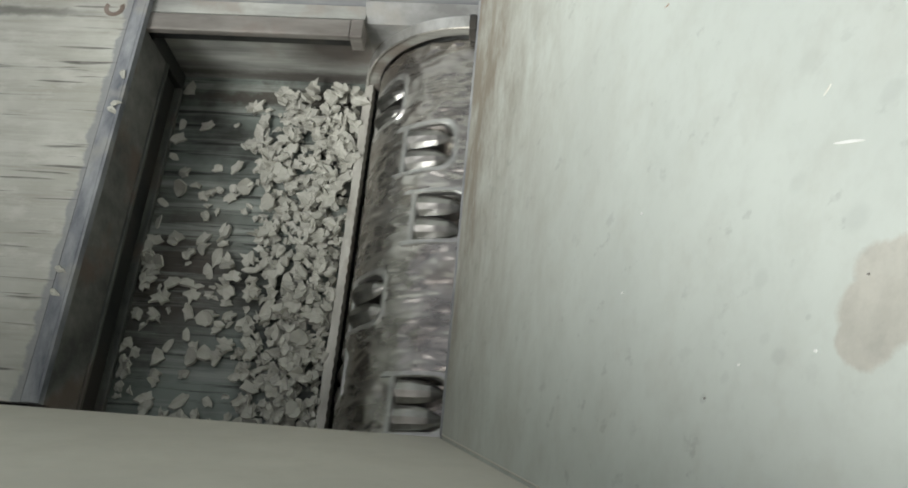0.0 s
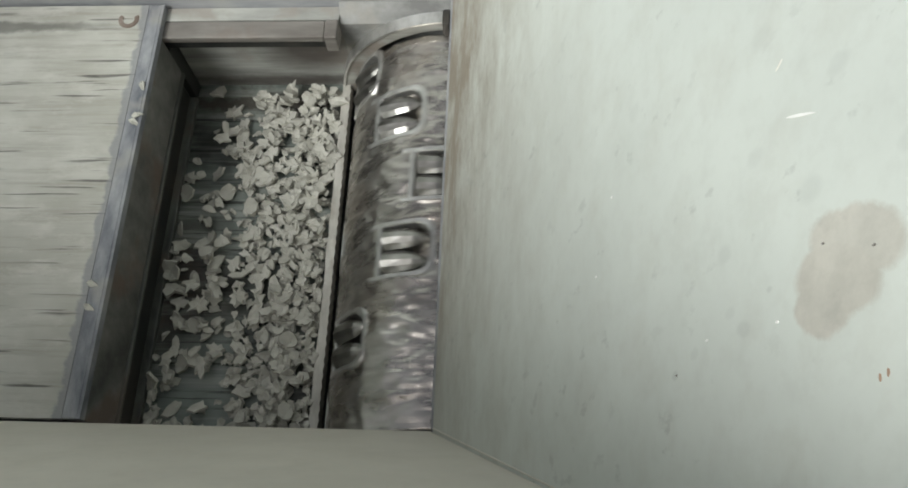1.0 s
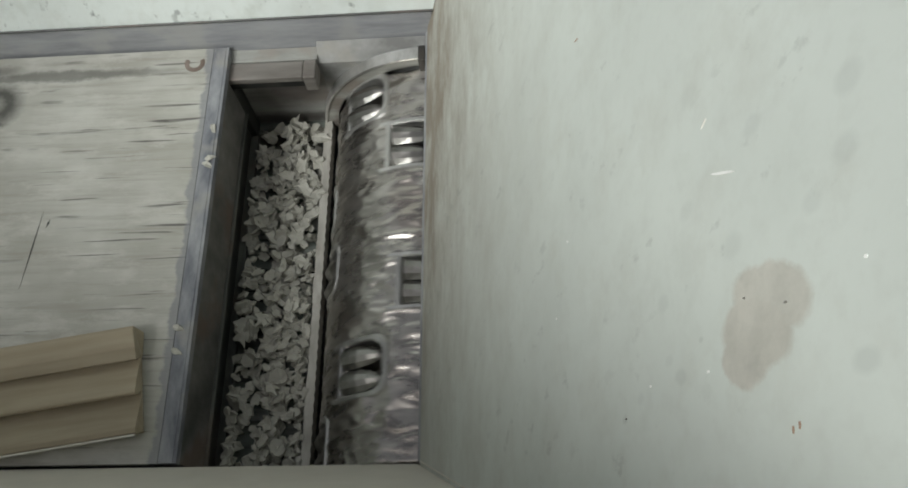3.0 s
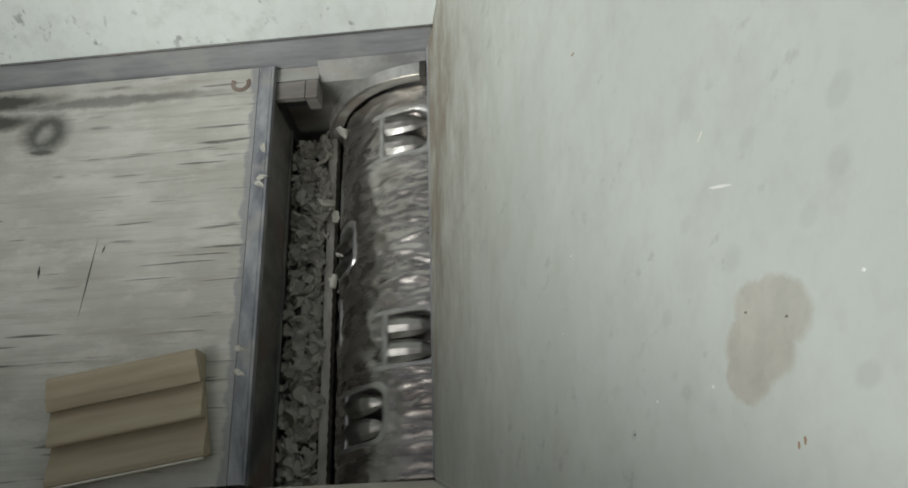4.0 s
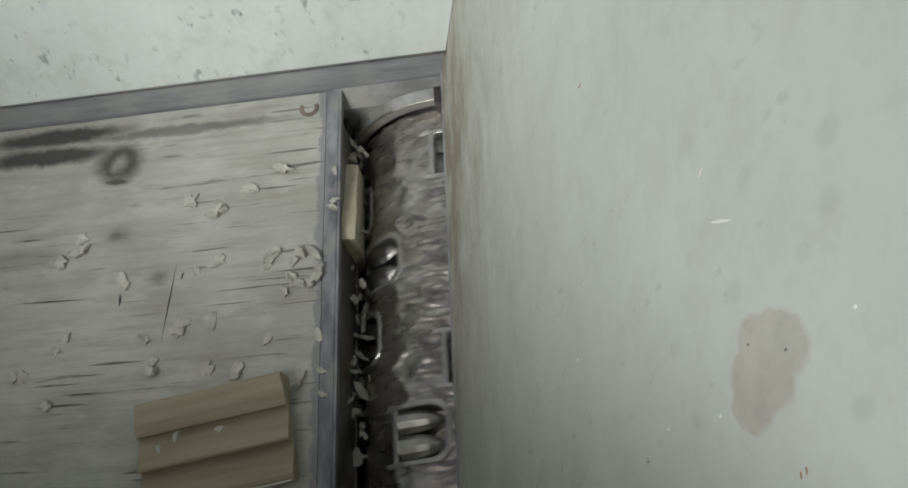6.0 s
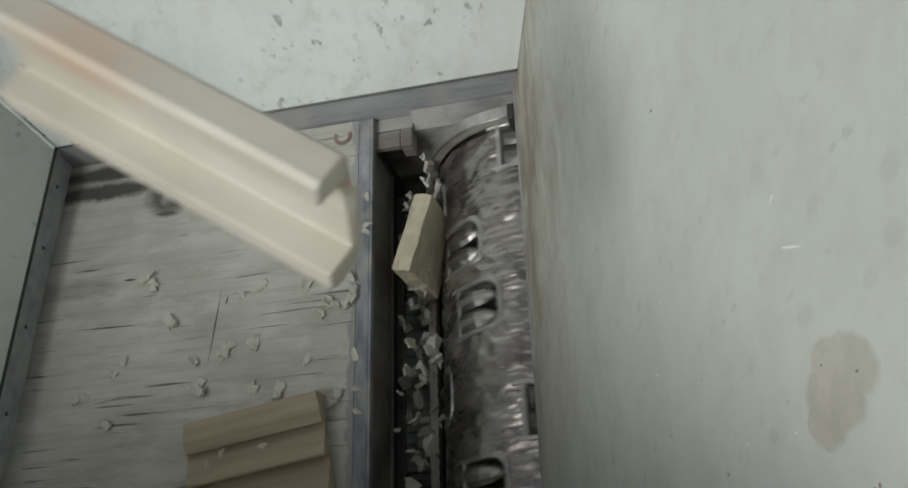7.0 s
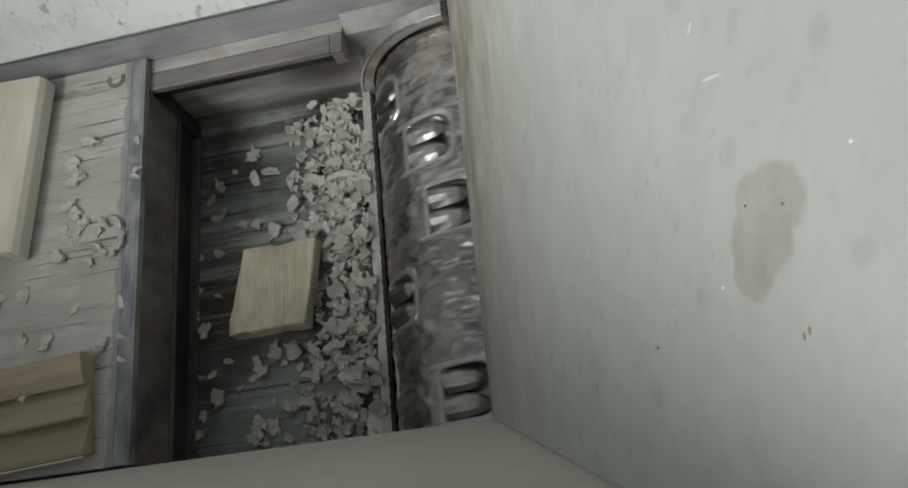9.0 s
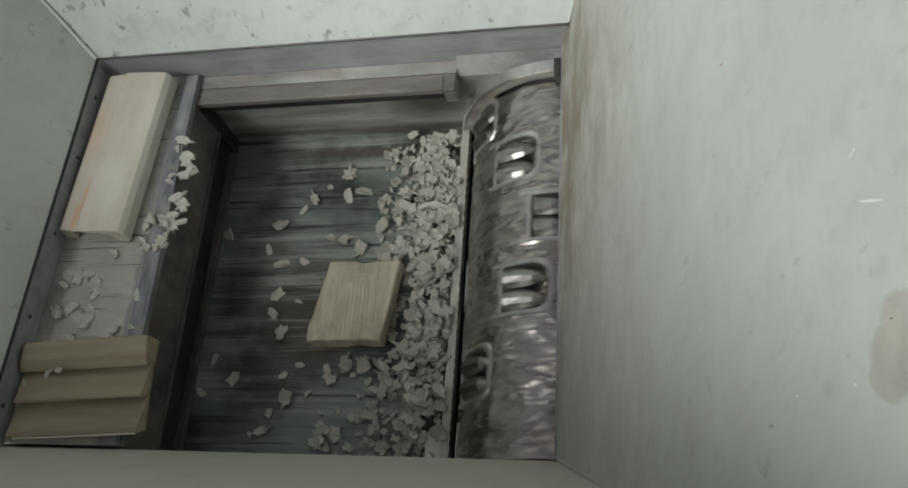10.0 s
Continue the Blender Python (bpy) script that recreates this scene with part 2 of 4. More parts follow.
BLOTS = [(-0.082, 0.715, 0.010, 0.5), (-0.07, 0.704, 0.008, 0.3), (-0.118, 0.862, 0.013, 0.55), (0.006, 0.884, 0.015, 0.45),
         (-0.024, 0.874, 0.014, 0.4), (-0.037, 0.847, 0.012, 0.35), (0.025, 0.814, 0.013, 0.35), (-0.03, 0.782, 0.015, 0.35),
         (0.011, 0.742, 0.012, 0.25), (0.081, 0.759, 0.016, 0.25), (-0.033, 0.704, 0.012, 0.4), (-0.089, 0.64, 0.006, 0.7),
         (0.127, 0.605, 0.014, 0.25), (-0.082, 0.664, 0.008, 0.35), (-0.068, 0.742, 0.004, 0.6), (-0.06, 0.777, 0.0035, 0.6)]
SLOPE = 0.3374
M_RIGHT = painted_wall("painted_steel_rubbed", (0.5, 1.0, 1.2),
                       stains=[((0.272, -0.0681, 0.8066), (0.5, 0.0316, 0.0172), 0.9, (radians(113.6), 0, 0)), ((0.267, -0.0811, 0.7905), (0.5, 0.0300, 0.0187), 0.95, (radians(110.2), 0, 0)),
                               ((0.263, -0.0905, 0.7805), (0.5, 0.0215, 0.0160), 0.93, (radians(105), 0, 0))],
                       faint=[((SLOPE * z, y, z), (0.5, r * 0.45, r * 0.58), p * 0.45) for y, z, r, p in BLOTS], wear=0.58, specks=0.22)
M_SEAM = painted_wall("painted_weld_bead", (1, 1, 0.6), paint=(0.70, 0.735, 0.70))
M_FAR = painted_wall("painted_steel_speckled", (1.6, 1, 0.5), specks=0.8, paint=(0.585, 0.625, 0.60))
M_SIDE = painted_wall("painted_steel_plain", (1, 1.6, 0.3), specks=0.35)
M_NEAR = painted_wall("dusty_painted_steel", (0.8, 1, 0.5), paint=(0.57, 0.54, 0.47))
M_STRIP = steel("bare_steel_flange", (0.235, 0.24, 0.255), (0.38, 0.388, 0.40), (0.3, 1, 2.0), 22, 0.2, 0.5, (0.36, 0.36, 0.355))
M_CHAMBER = steel("scraped_chamber_wall", (0.22, 0.215, 0.195), (0.52, 0.52, 0.48), (0.22, 1, 2.6), 18, 0.3, 0.5, (0.22, 0.18, 0.15))
M_ENDWALL = steel("smudged_chamber_end", (0.20, 0.20, 0.185), (0.48, 0.485, 0.45), (0.22, 1, 2.6), 18, 0.3, 0.5, (0.30, 0.27, 0.235), 0.25,
                  [((-0.255, 0.70, -0.10), (0.075, 1, 0.055), 0.85), ((-0.33, 0.70, -0.20), (0.16, 1, 0.016), 0.8), ((-0.60, 0.70, -0.195), (0.25, 1, 0.010), 0.7), ((-0.47, 0.70, -0.08), (0.05, 1, 0.012), 0.35)], (0.085, 0.07, 0.062))
M_FLOOR = floor_material()
M_DARK = steel("greasy_dark_steel", (0.025, 0.026, 0.026), (0.068, 0.07, 0.064), (1, 1, 0.5), 14, 0.5, 0.42, (0.075, 0.062, 0.053))
M_FRONT = steel("rusty_push_face", (0.075, 0.076, 0.072), (0.27, 0.265, 0.245), (1, 0.8, 0.7), 16, 0.35, 0.45, (0.17, 0.115, 0.09))
M_EDGE = steel("blue_grey_wear_strip", (0.125, 0.133, 0.156), (0.36, 0.37, 0.38), (1.8, 0.6, 1), 18, 0.25, 0.5, (0.34, 0.33, 0.30))
M_BARE = steel("bare_bright_edge", (0.42, 0.415, 0.395), (0.70, 0.695, 0.67), (1, 0.4, 1), 40, 0.8, 0.3)
M_KNIFEBAR = steel("worn_counter_knife", (0.34, 0.325, 0.285), (0.62, 0.605, 0.55), (1, 0.3, 1), 26, 0.25, 0.5, (0.30, 0.26, 0.22))
M_RAIL = steel("rubbed_dark_rail", (0.05, 0.053, 0.048), (0.19, 0.20, 0.18), (1, 0.35, 1), 18, 0.35, 0.42, (0.14, 0.11, 0.09))
M_RUST = steel("rust", (0.14, 0.105, 0.085), (0.25, 0.205, 0.175), (1, 1, 1), 40, 0.1, 0.8)
M_ROTOR = steel("polished_brown_rotor", (0.25, 0.232, 0.21), (0.56, 0.535, 0.50), (0.7, 1.5, 0.7), 19, 0.9, 0.24, (0.34, 0.30, 0.265), 0.5)
M_KNIFE = steel("knife_steel", (0.20, 0.195, 0.18), (0.40, 0.39, 0.37), (1, 1, 1), 30, 0.95, 0.27)
M_PLATE = steel("smudged_plate", (0.13, 0.13, 0.125), (0.31, 0.31, 0.30), (0.8, 1, 1.2), 16, 0.2, 0.55, (0.26, 0.245, 0.215))
M_BAR = steel("brownish_bar_steel", (0.13, 0.115, 0.103), (0.30, 0.285, 0.26), (0.2, 1, 2), 16, 0.3, 0.5, (0.20, 0.16, 0.14))
M_TOP = ram_top_material()
# Per-piece darkening also stands in for shade over the heap.
M_CHIP = plastic("shredded_composite", (0.64, 0.63, 0.57), (0.44, 0.43, 0.37), 0.7, 60, (1, 1, 1), 0.62)
M_TAN = plastic("tan_composite", (0.385, 0.328, 0.232), (0.30, 0.25, 0.172), 0.55, 25, (0.2, 2, 2))
M_CREAM = cream_material()
M_WOOD = plastic("yellowish_composite", (0.56, 0.515, 0.40), (0.42, 0.375, 0.275), 0.5, 34, (2.4, 0.5, 1), 0.0, 42)
M_WHITE = plastic("white_composite", (0.70, 0.69, 0.63), (0.60, 0.58, 0.52), 0.5, 30, (1, 1, 1))
# Chip colour without per-piece darkening, painting in the light on the pusher.
M_CHIP_LIT = plastic("lit_chip_composite", (0.54, 0.53, 0.475), (0.40, 0.39, 0.34), 0.7, 60)
M_PAINTFLECK = plastic("white_scratch", (0.9, 0.9, 0.87), (0.82, 0.82, 0.79), 0.6)
M_REDFLECK = plastic("red_brown_fleck", (0.42, 0.29, 0.21), (0.34, 0.23, 0.165), 0.7)


# ---- building helpers ----
def link_mesh(name, bm, material, smooth=False):
    me = bpy.data.meshes.new(name)
    bm.normal_update()
    bm.to_mesh(me)
    bm.free()
    me.materials.append(material)
    if smooth:
        for p in me.polygons:
            p.use_smooth = True
    return me


def part(name, bm, material, parent, label="", smooth=False):
    ob = new(name, link_mesh(name, bm, material, smooth))
    ob.parent = parent
    return tagged(ob, label)


def thing(name, bm, material, label, category, group="", kind="", smooth=False):
    return tagged(new(name, link_mesh(name, bm, material, smooth)), label, category, group, kind)


def prism(pts_a, pts_b):
    """Closed solid between two matching outlines."""
    bm = bmesh.new()
    a = [bm.verts.new(p) for p in pts_a]
    b = [bm.verts.new(p) for p in pts_b]
    n = len(a)
    bm.faces.new(a[::-1])
    bm.faces.new(b)
    for i in range(n):
        bm.faces.new((a[i], a[(i + 1) % n], b[(i + 1) % n], b[i]))
    bmesh.ops.recalc_face_normals(bm, faces=bm.faces)
    return bm


def box(x0, x1, y0, y1, z0, z1, bevel=0.0):
    bm = prism([(x0, y0, z0), (x1, y0, z0), (x1, y1, z0), (x0, y1, z0)], [(x0, y0, z1), (x1, y0, z1), (x1, y1, z1), (x0, y1, z1)])
    if bevel:
        bmesh.ops.bevel(bm, geom=bm.edges, offset=bevel, segments=2, affect="EDGES", profile=0.6)
    return bm


def extrude_y(profile, y0, y1, bevel=0.0):
    """A profile of (x, z) drawn out along y."""
    bm = prism([(x, y0, z) for x, z in profile], [(x, y1, z) for x, z in profile])
    if bevel:
        bmesh.ops.bevel(bm, geom=bm.edges, offset=bevel, segments=1, affect="EDGES")
    return bm


def extrude_x(profile, x0, x1, bevel=0.0):
    """A profile of (y, z) drawn out along x."""
    bm = prism([(x0, y, z) for y, z in profile], [(x1, y, z) for y, z in profile])
    if bevel:
        bmesh.ops.bevel(bm, geom=bm.edges, offset=bevel, segments=1, affect="EDGES")
    return bm


# ---- the hopper ----
TOP, LEN, WID = 1.25, 0.70, 0.888
ZF, YF = 0.057, 0.7327
FAR_S, NEAR_S, LEFT_S = 0.50, 0.31, 0.50
W = 0.006


def hopper_wall(name, corners, away, material, label):
    """A sheet with thickness: four corners, and the way its back lies."""
    off = Vector(away).normalized() * W
    bm = prism(corners, [tuple(Vector(c) + off) for c in corners])
    return thing(name, bm, material, label, "hopper wall", kind="structure")


# Near wall's unseen top edge, set low so it shades the right wall less.
NEAR_TOP = 1.04
xl = lambda z: -WID - LEFT_S * (z - ZF)
xr = lambda z: SLOPE * z
yf = lambda z: YF + FAR_S * (z - ZF)
yn = lambda z: -NEAR_S * z
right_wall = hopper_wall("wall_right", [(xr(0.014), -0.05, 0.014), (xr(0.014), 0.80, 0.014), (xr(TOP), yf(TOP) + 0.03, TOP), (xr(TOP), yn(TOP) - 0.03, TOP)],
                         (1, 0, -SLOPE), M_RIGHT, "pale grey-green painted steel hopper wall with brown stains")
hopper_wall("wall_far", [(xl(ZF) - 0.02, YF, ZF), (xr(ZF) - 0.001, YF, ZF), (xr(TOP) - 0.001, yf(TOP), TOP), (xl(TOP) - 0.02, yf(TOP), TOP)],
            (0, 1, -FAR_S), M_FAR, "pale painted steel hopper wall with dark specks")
hopper_wall("wall_left", [(xl(ZF) - 0.022, 0.0, ZF), (xl(ZF), YF - 0.002, ZF), (xl(TOP), yf(TOP) - 0.002, TOP), (xl(TOP) - 0.022, yn(TOP), TOP)],
            (-1, 0, -LEFT_S), M_SIDE, "pale painted steel hopper wall above the pusher slot")
hopper_wall("wall_near", [(xl(0) - 0.05, 0, 0), (-0.001, 0, 0), (xr(NEAR_TOP) - 0.001, yn(NEAR_TOP), NEAR_TOP), (xl(NEAR_TOP) - 0.05, yn(NEAR_TOP), NEAR_TOP)],
            (0, -1, -NEAR_S), M_NEAR, "shaded painted steel hopper wall")

# flange strips under the far and left walls
thing("trim_far", extrude_x([(0.727, -0.03), (0.733, ZF), (0.752, ZF), (0.752, -0.03)], -WID - 0.02, 0.016, 0.0015), M_STRIP,
      "bare grey steel flange under the hopper wall", "flange", kind="structure")
left_profile = ((0.002, 0.004), (0.0, ZF), (-0.02, ZF), (-0.02, 0.004))
thing("trim_left", prism([(-WID - 0.022 + dx, 0.0, z) for dx, z in left_profile], [(-WID + dx, 0.722, z) for dx, z in left_profile]), M_STRIP,
      "bare grey steel flange above the pusher", "flange", kind="structure")
thing("trim_right", extrude_y([(0.001, -0.03), (0.001, 0.008), (0.0045, 0.0138), (0.016, 0.0138), (0.016, -0.03)], 0.002, 0.726, 0.001), M_STRIP,
      "dark steel lip between rotor and hopper wall", "trim", kind="structure")

for by in (0.06, 0.216, 0.373, 0.529, 0.66):
    bm = bmesh.new()
    bmesh.ops.create_cone(bm, segments=6, radius1=0.0045, radius2=0.004, depth=0.004, cap_ends=True)
    bm.transform(pose(-WID - 0.0005 - 0.030 * (0.722 - by), by, 0.031, 0, 90, 0))
    thing("bolt", bm, M_DARK, "small dark hexagon bolt in the flange", "bolt", "bolts in the flange")

# the hair line of grime along the welded seams
for nm, a, b, r, mt in (("seam_far", (-WID, YF - 0.001, ZF), (xr(ZF), YF - 0.001, ZF), 0.0022, M_DARK), ("seam_near", (0.0045, 0.001, 0.014), (xr(NEAR_TOP), yn(NEAR_TOP) + 0.001, NEAR_TOP), 0.0009, M_NEAR), ("seam_corner", (-WID + 0.001, YF - 0.003, ZF + 0.004), (xl(TOP) + 0.002, yf(TOP) - 0.004, TOP), 0.0035, M_SEAM), ("seam_left", (-WID - 0.0205, 0.01, ZF), (-WID + 0.0015, 0.73, ZF), 0.0028, M_DARK)):
    av, bv = Vector(a), Vector(b)
    bm = bmesh.new()
    bmesh.ops.create_cone(bm, segments=6, radius1=r, radius2=r, depth=(bv - av).length, cap_ends=True)
    bm.transform(Matrix.Translation((av + bv) / 2) @ (bv - av).to_track_quat("Z", "Y").to_matrix().to_4x4())
    thing(nm, bm, mt, "rusty weld along the hopper corner" if nm == "seam_near" else "pale painted weld bead in the hopper corner" if nm == "seam_corner" else "dark grimy seam along the flange", "seam", kind="structure")

GROUND = -0.56
M_GROUND = plastic("concrete", (0.30, 0.295, 0.28), (0.22, 0.215, 0.20), 0.85, 9)
thing("ground", box(-40, 40, -40, 40, GROUND - 0.2, GROUND), M_GROUND, "plain grey concrete yard under the machine", "ground", kind="structure")

# ---- the cutting chamber ----
thing("floor", box(-1.15, -0.206, -0.02, LEN + 0.02, FLOOR - 0.02, FLOOR), M_FLOOR, "dark scraped steel chamber floor", "chamber floor", kind="structure")
thing("chamber_wall_far", box(-1.15, -0.1922, LEN, LEN + 0.0265, -0.5, -0.018), M_ENDWALL, "scraped grey steel chamber end wall", "chamber wall", kind="structure")
thing("chamber_wall_near", box(-1.15, 0.24, -0.05, -0.001, -0.5, -0.004), M_CHAMBER, "scraped grey steel chamber end wall", "chamber wall", kind="structure")
thing("chamber_wall_left", box(-1.75, -1.70, -0.05, 0.75, -0.5, 0.0), M_CHAMBER, "dark chamber back wall", "chamber wall", kind="structure")
thing("chamber_wall_right", box(0.24, 0.28, -0.05, 0.75, -0.5, -0.004), M_CHAMBER, "dark chamber wall behind the rotor", "chamber wall", kind="structure")
thing("sump", box(-1.15, 0.28, -0.05, 0.75, GROUND, -0.5), M_DARK, "dark sump under the rotor", "sump", kind="structure")
teeth = [(-0.2125 + 0.0025 * noise.noise((k * 0.35, 3.3, 0)), 0.694 - 0.0115 * k) for k in range(60)] + [(-0.1970 if k % 2 else -0.1985, 0.004 + 0.69 * k / 76) for k in range(77)]
knife_bar = tagged(new("fixed_knife"), "worn pale serrated counter knife along the floor edge", "counter knife")
part("blade", prism([(x, y, FLOOR + 0.0005) for x, y in teeth], [(x, y, FLOOR + 0.029) for x, y in teeth]), M_KNIFEBAR, knife_bar)
part("seat", box(-0.2055, -0.199, 0.004, 0.694, FLOOR - 0.03, FLOOR), M_DARK, knife_bar, "dark greasy knife seat")
guide = tagged(new("guide_bar"), "worn steel guide bar on the chamber end wall", "guide bar")
part("bar", box(-1.15, -0.2155, 0.664, 0.6985, -0.032, -0.018, 0.003), M_BAR, guide)
# Dark strip added below the bar, where only shade lies.
part("backing", box(-1.15, -0.2155, 0.672, 0.6985, -0.056, -0.0345), M_DARK, guide, "dark strip standing in for the shade under the bar")
part("end_cap", box(-0.215, -0.193, 0.661, 0.6985, -0.055, -0.016, 0.003), M_BAR, guide, "rust-brown bar end")


def arc_ring(r0, r1, y0, y1, a0, a1, n=40):
    bm = bmesh.new()
    rings = []
    for i in range(n + 1):
        th = radians(a0 + (a1 - a0) * i / n)
        s, c = -math.sin(th), math.cos(th)
        rings.append([bm.verts.new((s * r, y, c * r - 0.21)) for r, y in ((r0, y0), (r1, y0), (r1, y1), (r0, y1))])
    for p, q in zip(rings, rings[1:]):
        for k in range(4):
            bm.faces.new((p[k], p[(k + 1) % 4], q[(k + 1) % 4], q[k]))
    bm.faces.new(rings[0])
    bm.faces.new(rings[-1][::-1])
    bmesh.ops.recalc_face_normals(bm, faces=bm.faces)
    return bm


thing("rotor_end_plate", extrude_x([(0.6998, -0.40), (0.6998, -0.03), (0.7266, -0.003), (0.7266, -0.40)], -0.192, 0.001), M_PLATE, "smudged grey steel plate behind the rotor end", "end plate", kind="structure")
shield = tagged(new("rotor_end_shield"), "curved worn steel shield round the rotor end", "rotor shield")
part("ring", arc_ring(0.187, 0.2085, 0.680, 0.6995, 2, 88), M_CHAMBER, shield)
part("lip", arc_ring(0.2085, 0.2125, 0.677, 0.6995, 0, 88), M_BARE, shield, "bright rubbed rim")
part("corner_lug", box(-0.012, 0.0, 0.668, 0.699, -0.025, 0.008, 0.002), M_DARK, shield, "dark corner lug")


# ---- the rotor ----
RR = 0.183
SPIN = 620.0
CUTTERS = [(0.05, 11), (0.11, 78), (0.155, 152), (0.22, 50), (0.285, 118), (0.345, 10), (0.41, 102), (0.47, 20), (0.53, 126), (0.585, 53), (0.637, 157)]
PH, PY = 13.0, 0.040


def on_drum(th, y, r):
    a = radians(th)
    return (-r * math.sin(a), y, r * math.cos(a))


def drum():
    """Drum with turned rings, weld lumps and sunk cutter pockets."""
    nth, ny = 240, 220
    y0, y1 = 0.006, 0.674
    verts, faces = [], []
    for j in range(ny + 1):
        y = y0 + (y1 - y0) * j / ny
        ring = 0.0007 * noise.noise((0, y * 70, 3.1)) + 0.0007 * noise.noise((1.5, y * 190, 0))
        for i in range(nth):
            th = 360 * i / nth
            r = RR + ring
            c, s = math.cos(radians(th)), math.sin(radians(th))
            r += 0.0050 * (0.5 - abs(noise.noise((c * 4.0, y * 26, s * 4.0)))) + 0.0034 * (0.4 - abs(noise.noise((c * 7, y * 66, s * 7 + 5))))
            for cy, ph in CUTTERS:
                d = (th - ph + 90) % 180 - 90
                if abs(y - cy) < PY and abs(d) < PH:
                    r = RR - 0.034
                    break
            verts.append(on_drum(th, y, r))
    for j in range(ny):
        for i in range(nth):
            k = (i + 1) % nth
            faces.append((j * nth + i, (j + 1) * nth + i, (j + 1) * nth + k, j * nth + k))
    faces.append(tuple(range(nth)))
    faces.append(tuple(ny * nth + i for i in reversed(range(nth))))
    me = bpy.data.meshes.new("drum")
    me.from_pydata(verts, [], faces)
    me.materials.append(M_ROTOR)
    for p in me.polygons:
        p.use_smooth = len(p.vertices) == 4
    me.update()
    return me


def curved_box(bm, t0, t1, y0, y1, r0, r1, n=5):
    prev = None
    for i in range(n + 1):
        th = t0 + (t1 - t0) * i / n
        cur = [bm.verts.new(on_drum(th, y, r)) for y, r in ((y0, r0), (y1, r0), (y1, r1), (y0, r1))]
        if prev:
            for k in range(4):
                bm.faces.new((prev[k], prev[(k + 1) % 4], cur[(k + 1) % 4], cur[k]))
        else:
            bm.faces.new(cur)
        prev = cur
    bm.faces.new(prev[::-1])


def pocket_outline(grow):
    """Outline of a pocket as (angle, y): square at the leading end, rounded at the trailing end."""
    half, deg = PY + grow, math.degrees(grow / RR)
    t0, t1, rad = -PH - deg, PH + deg, 0.024
    rt = math.degrees(rad / RR)
    pts = [(t1, -half), (t1, -half * 0.33), (t1, half * 0.33), (t1, half)]
    pts += [(t0 + rt * f, half) for f in (4.5, 3.0, 2.0)]
    pts += [(t0 + rt - rt * math.sin(a), half - rad + rad * math.cos(a)) for a in (0, 0.4, 0.8, 1.2, 1.5708)]
    pts += [(t0 + rt - rt * math.sin(a), -half + rad - rad * math.cos(a)) for a in (1.5708, 1.2, 0.8, 0.4, 0)]
    pts += [(t0 + rt * f, -half) for f in (2.0, 3.0, 4.5)]
    return pts


def cutter_frame():
    bm = bmesh.new()
    inner, outer = pocket_outline(-0.0005), pocket_outline(0.0090)
    rows = [[bm.verts.new(on_drum(th, y, r)) for th, y in ring] for ring, r in ((inner, RR - 0.036), (inner, RR + 0.0025), (pocket_outline(0.0015), RR + 0.0045),
                                                                               (pocket_outline(0.0068), RR + 0.0045), (outer, RR + 0.0015), (outer, RR - 0.036))]
    n = len(inner)
    for k, lower in enumerate(rows):
        upper = rows[(k + 1) % len(rows)]
        for i in range(n):
            bm.faces.new((lower[i], lower[(i + 1) % n], upper[(i + 1) % n], upper[i]))
    bmesh.ops.recalc_face_normals(bm, faces=bm.faces)
    return bm


def cutter_knife():
    """A leaf-shaped knife: blunt leading face, crowned back, pointed trailing end."""
    bm = bmesh.new()

    def section(th, hw, tip, side):
        return [bm.verts.new(on_drum(th, y * hw, r)) for y, r in ((-1, RR - 0.036), (1, RR - 0.036), (1, side), (0.55, (tip + tip + side) / 3), (0, tip), (-0.55, (tip + tip + side) / 3), (-1, side))]
    secs = [section(-12.2, 0.002, RR - 0.012, RR - 0.014), section(-8.5, 0.0085, RR - 0.005, RR - 0.010), section(-4, 0.0145, RR + 0.001, RR - 0.006),
            section(2, 0.0175, RR + 0.005, RR - 0.003), section(8.5, 0.0180, RR + 0.009, RR - 0.001), section(11.2, 0.0180, RR + 0.0115, RR + 0.001), section(9.5, 0.0180, RR - 0.016, RR - 0.020)]
    n = len(secs[0])
    bm.faces.new(secs[0])
    for p, q in zip(secs, secs[1:]):
        for k in range(n):
            bm.faces.new((p[k], p[(k + 1) % n], q[(k + 1) % n], q[k]))
    bm.faces.new(secs[-1][::-1])
    bmesh.ops.recalc_face_normals(bm, faces=bm.faces)
    return bm


rotor = tagged(new("shredder_rotor"), "brown polished steel shredder rotor with cutter pockets, spinning", "rotor")
rotor.matrix_basis = pose(0, 0, -0.21)
drum_ob = new("drum", drum())
drum_ob.parent = rotor
frame_me = link_mesh("cutter_frame", cutter_frame(), M_BARE)
knife_me = link_mesh("knife", cutter_knife(), M_KNIFE)
for cy, ph in CUTTERS:
    for half in (0, 180):
        fr = new("cutter_frame", frame_me)
        fr.parent = rotor
        fr.matrix_basis = pose(0, cy, 0, 0, -(ph + half), 0)
        tagged(fr, "rubbed steel cutter pocket frame")
        for dy in (-0.019, 0.019):
            kn = new("knife", knife_me)
            kn.parent = fr
            kn.matrix_basis = pose(0, dy, 0)
            tagged(kn, "bright pointed cutting knife")
part("shaft_end", arc_ring(0.0, 0.06, 0.0, 0.698, 0, 359, 32), M_DARK, rotor, "dark shaft").matrix_basis = pose(0, 0, 0.21)

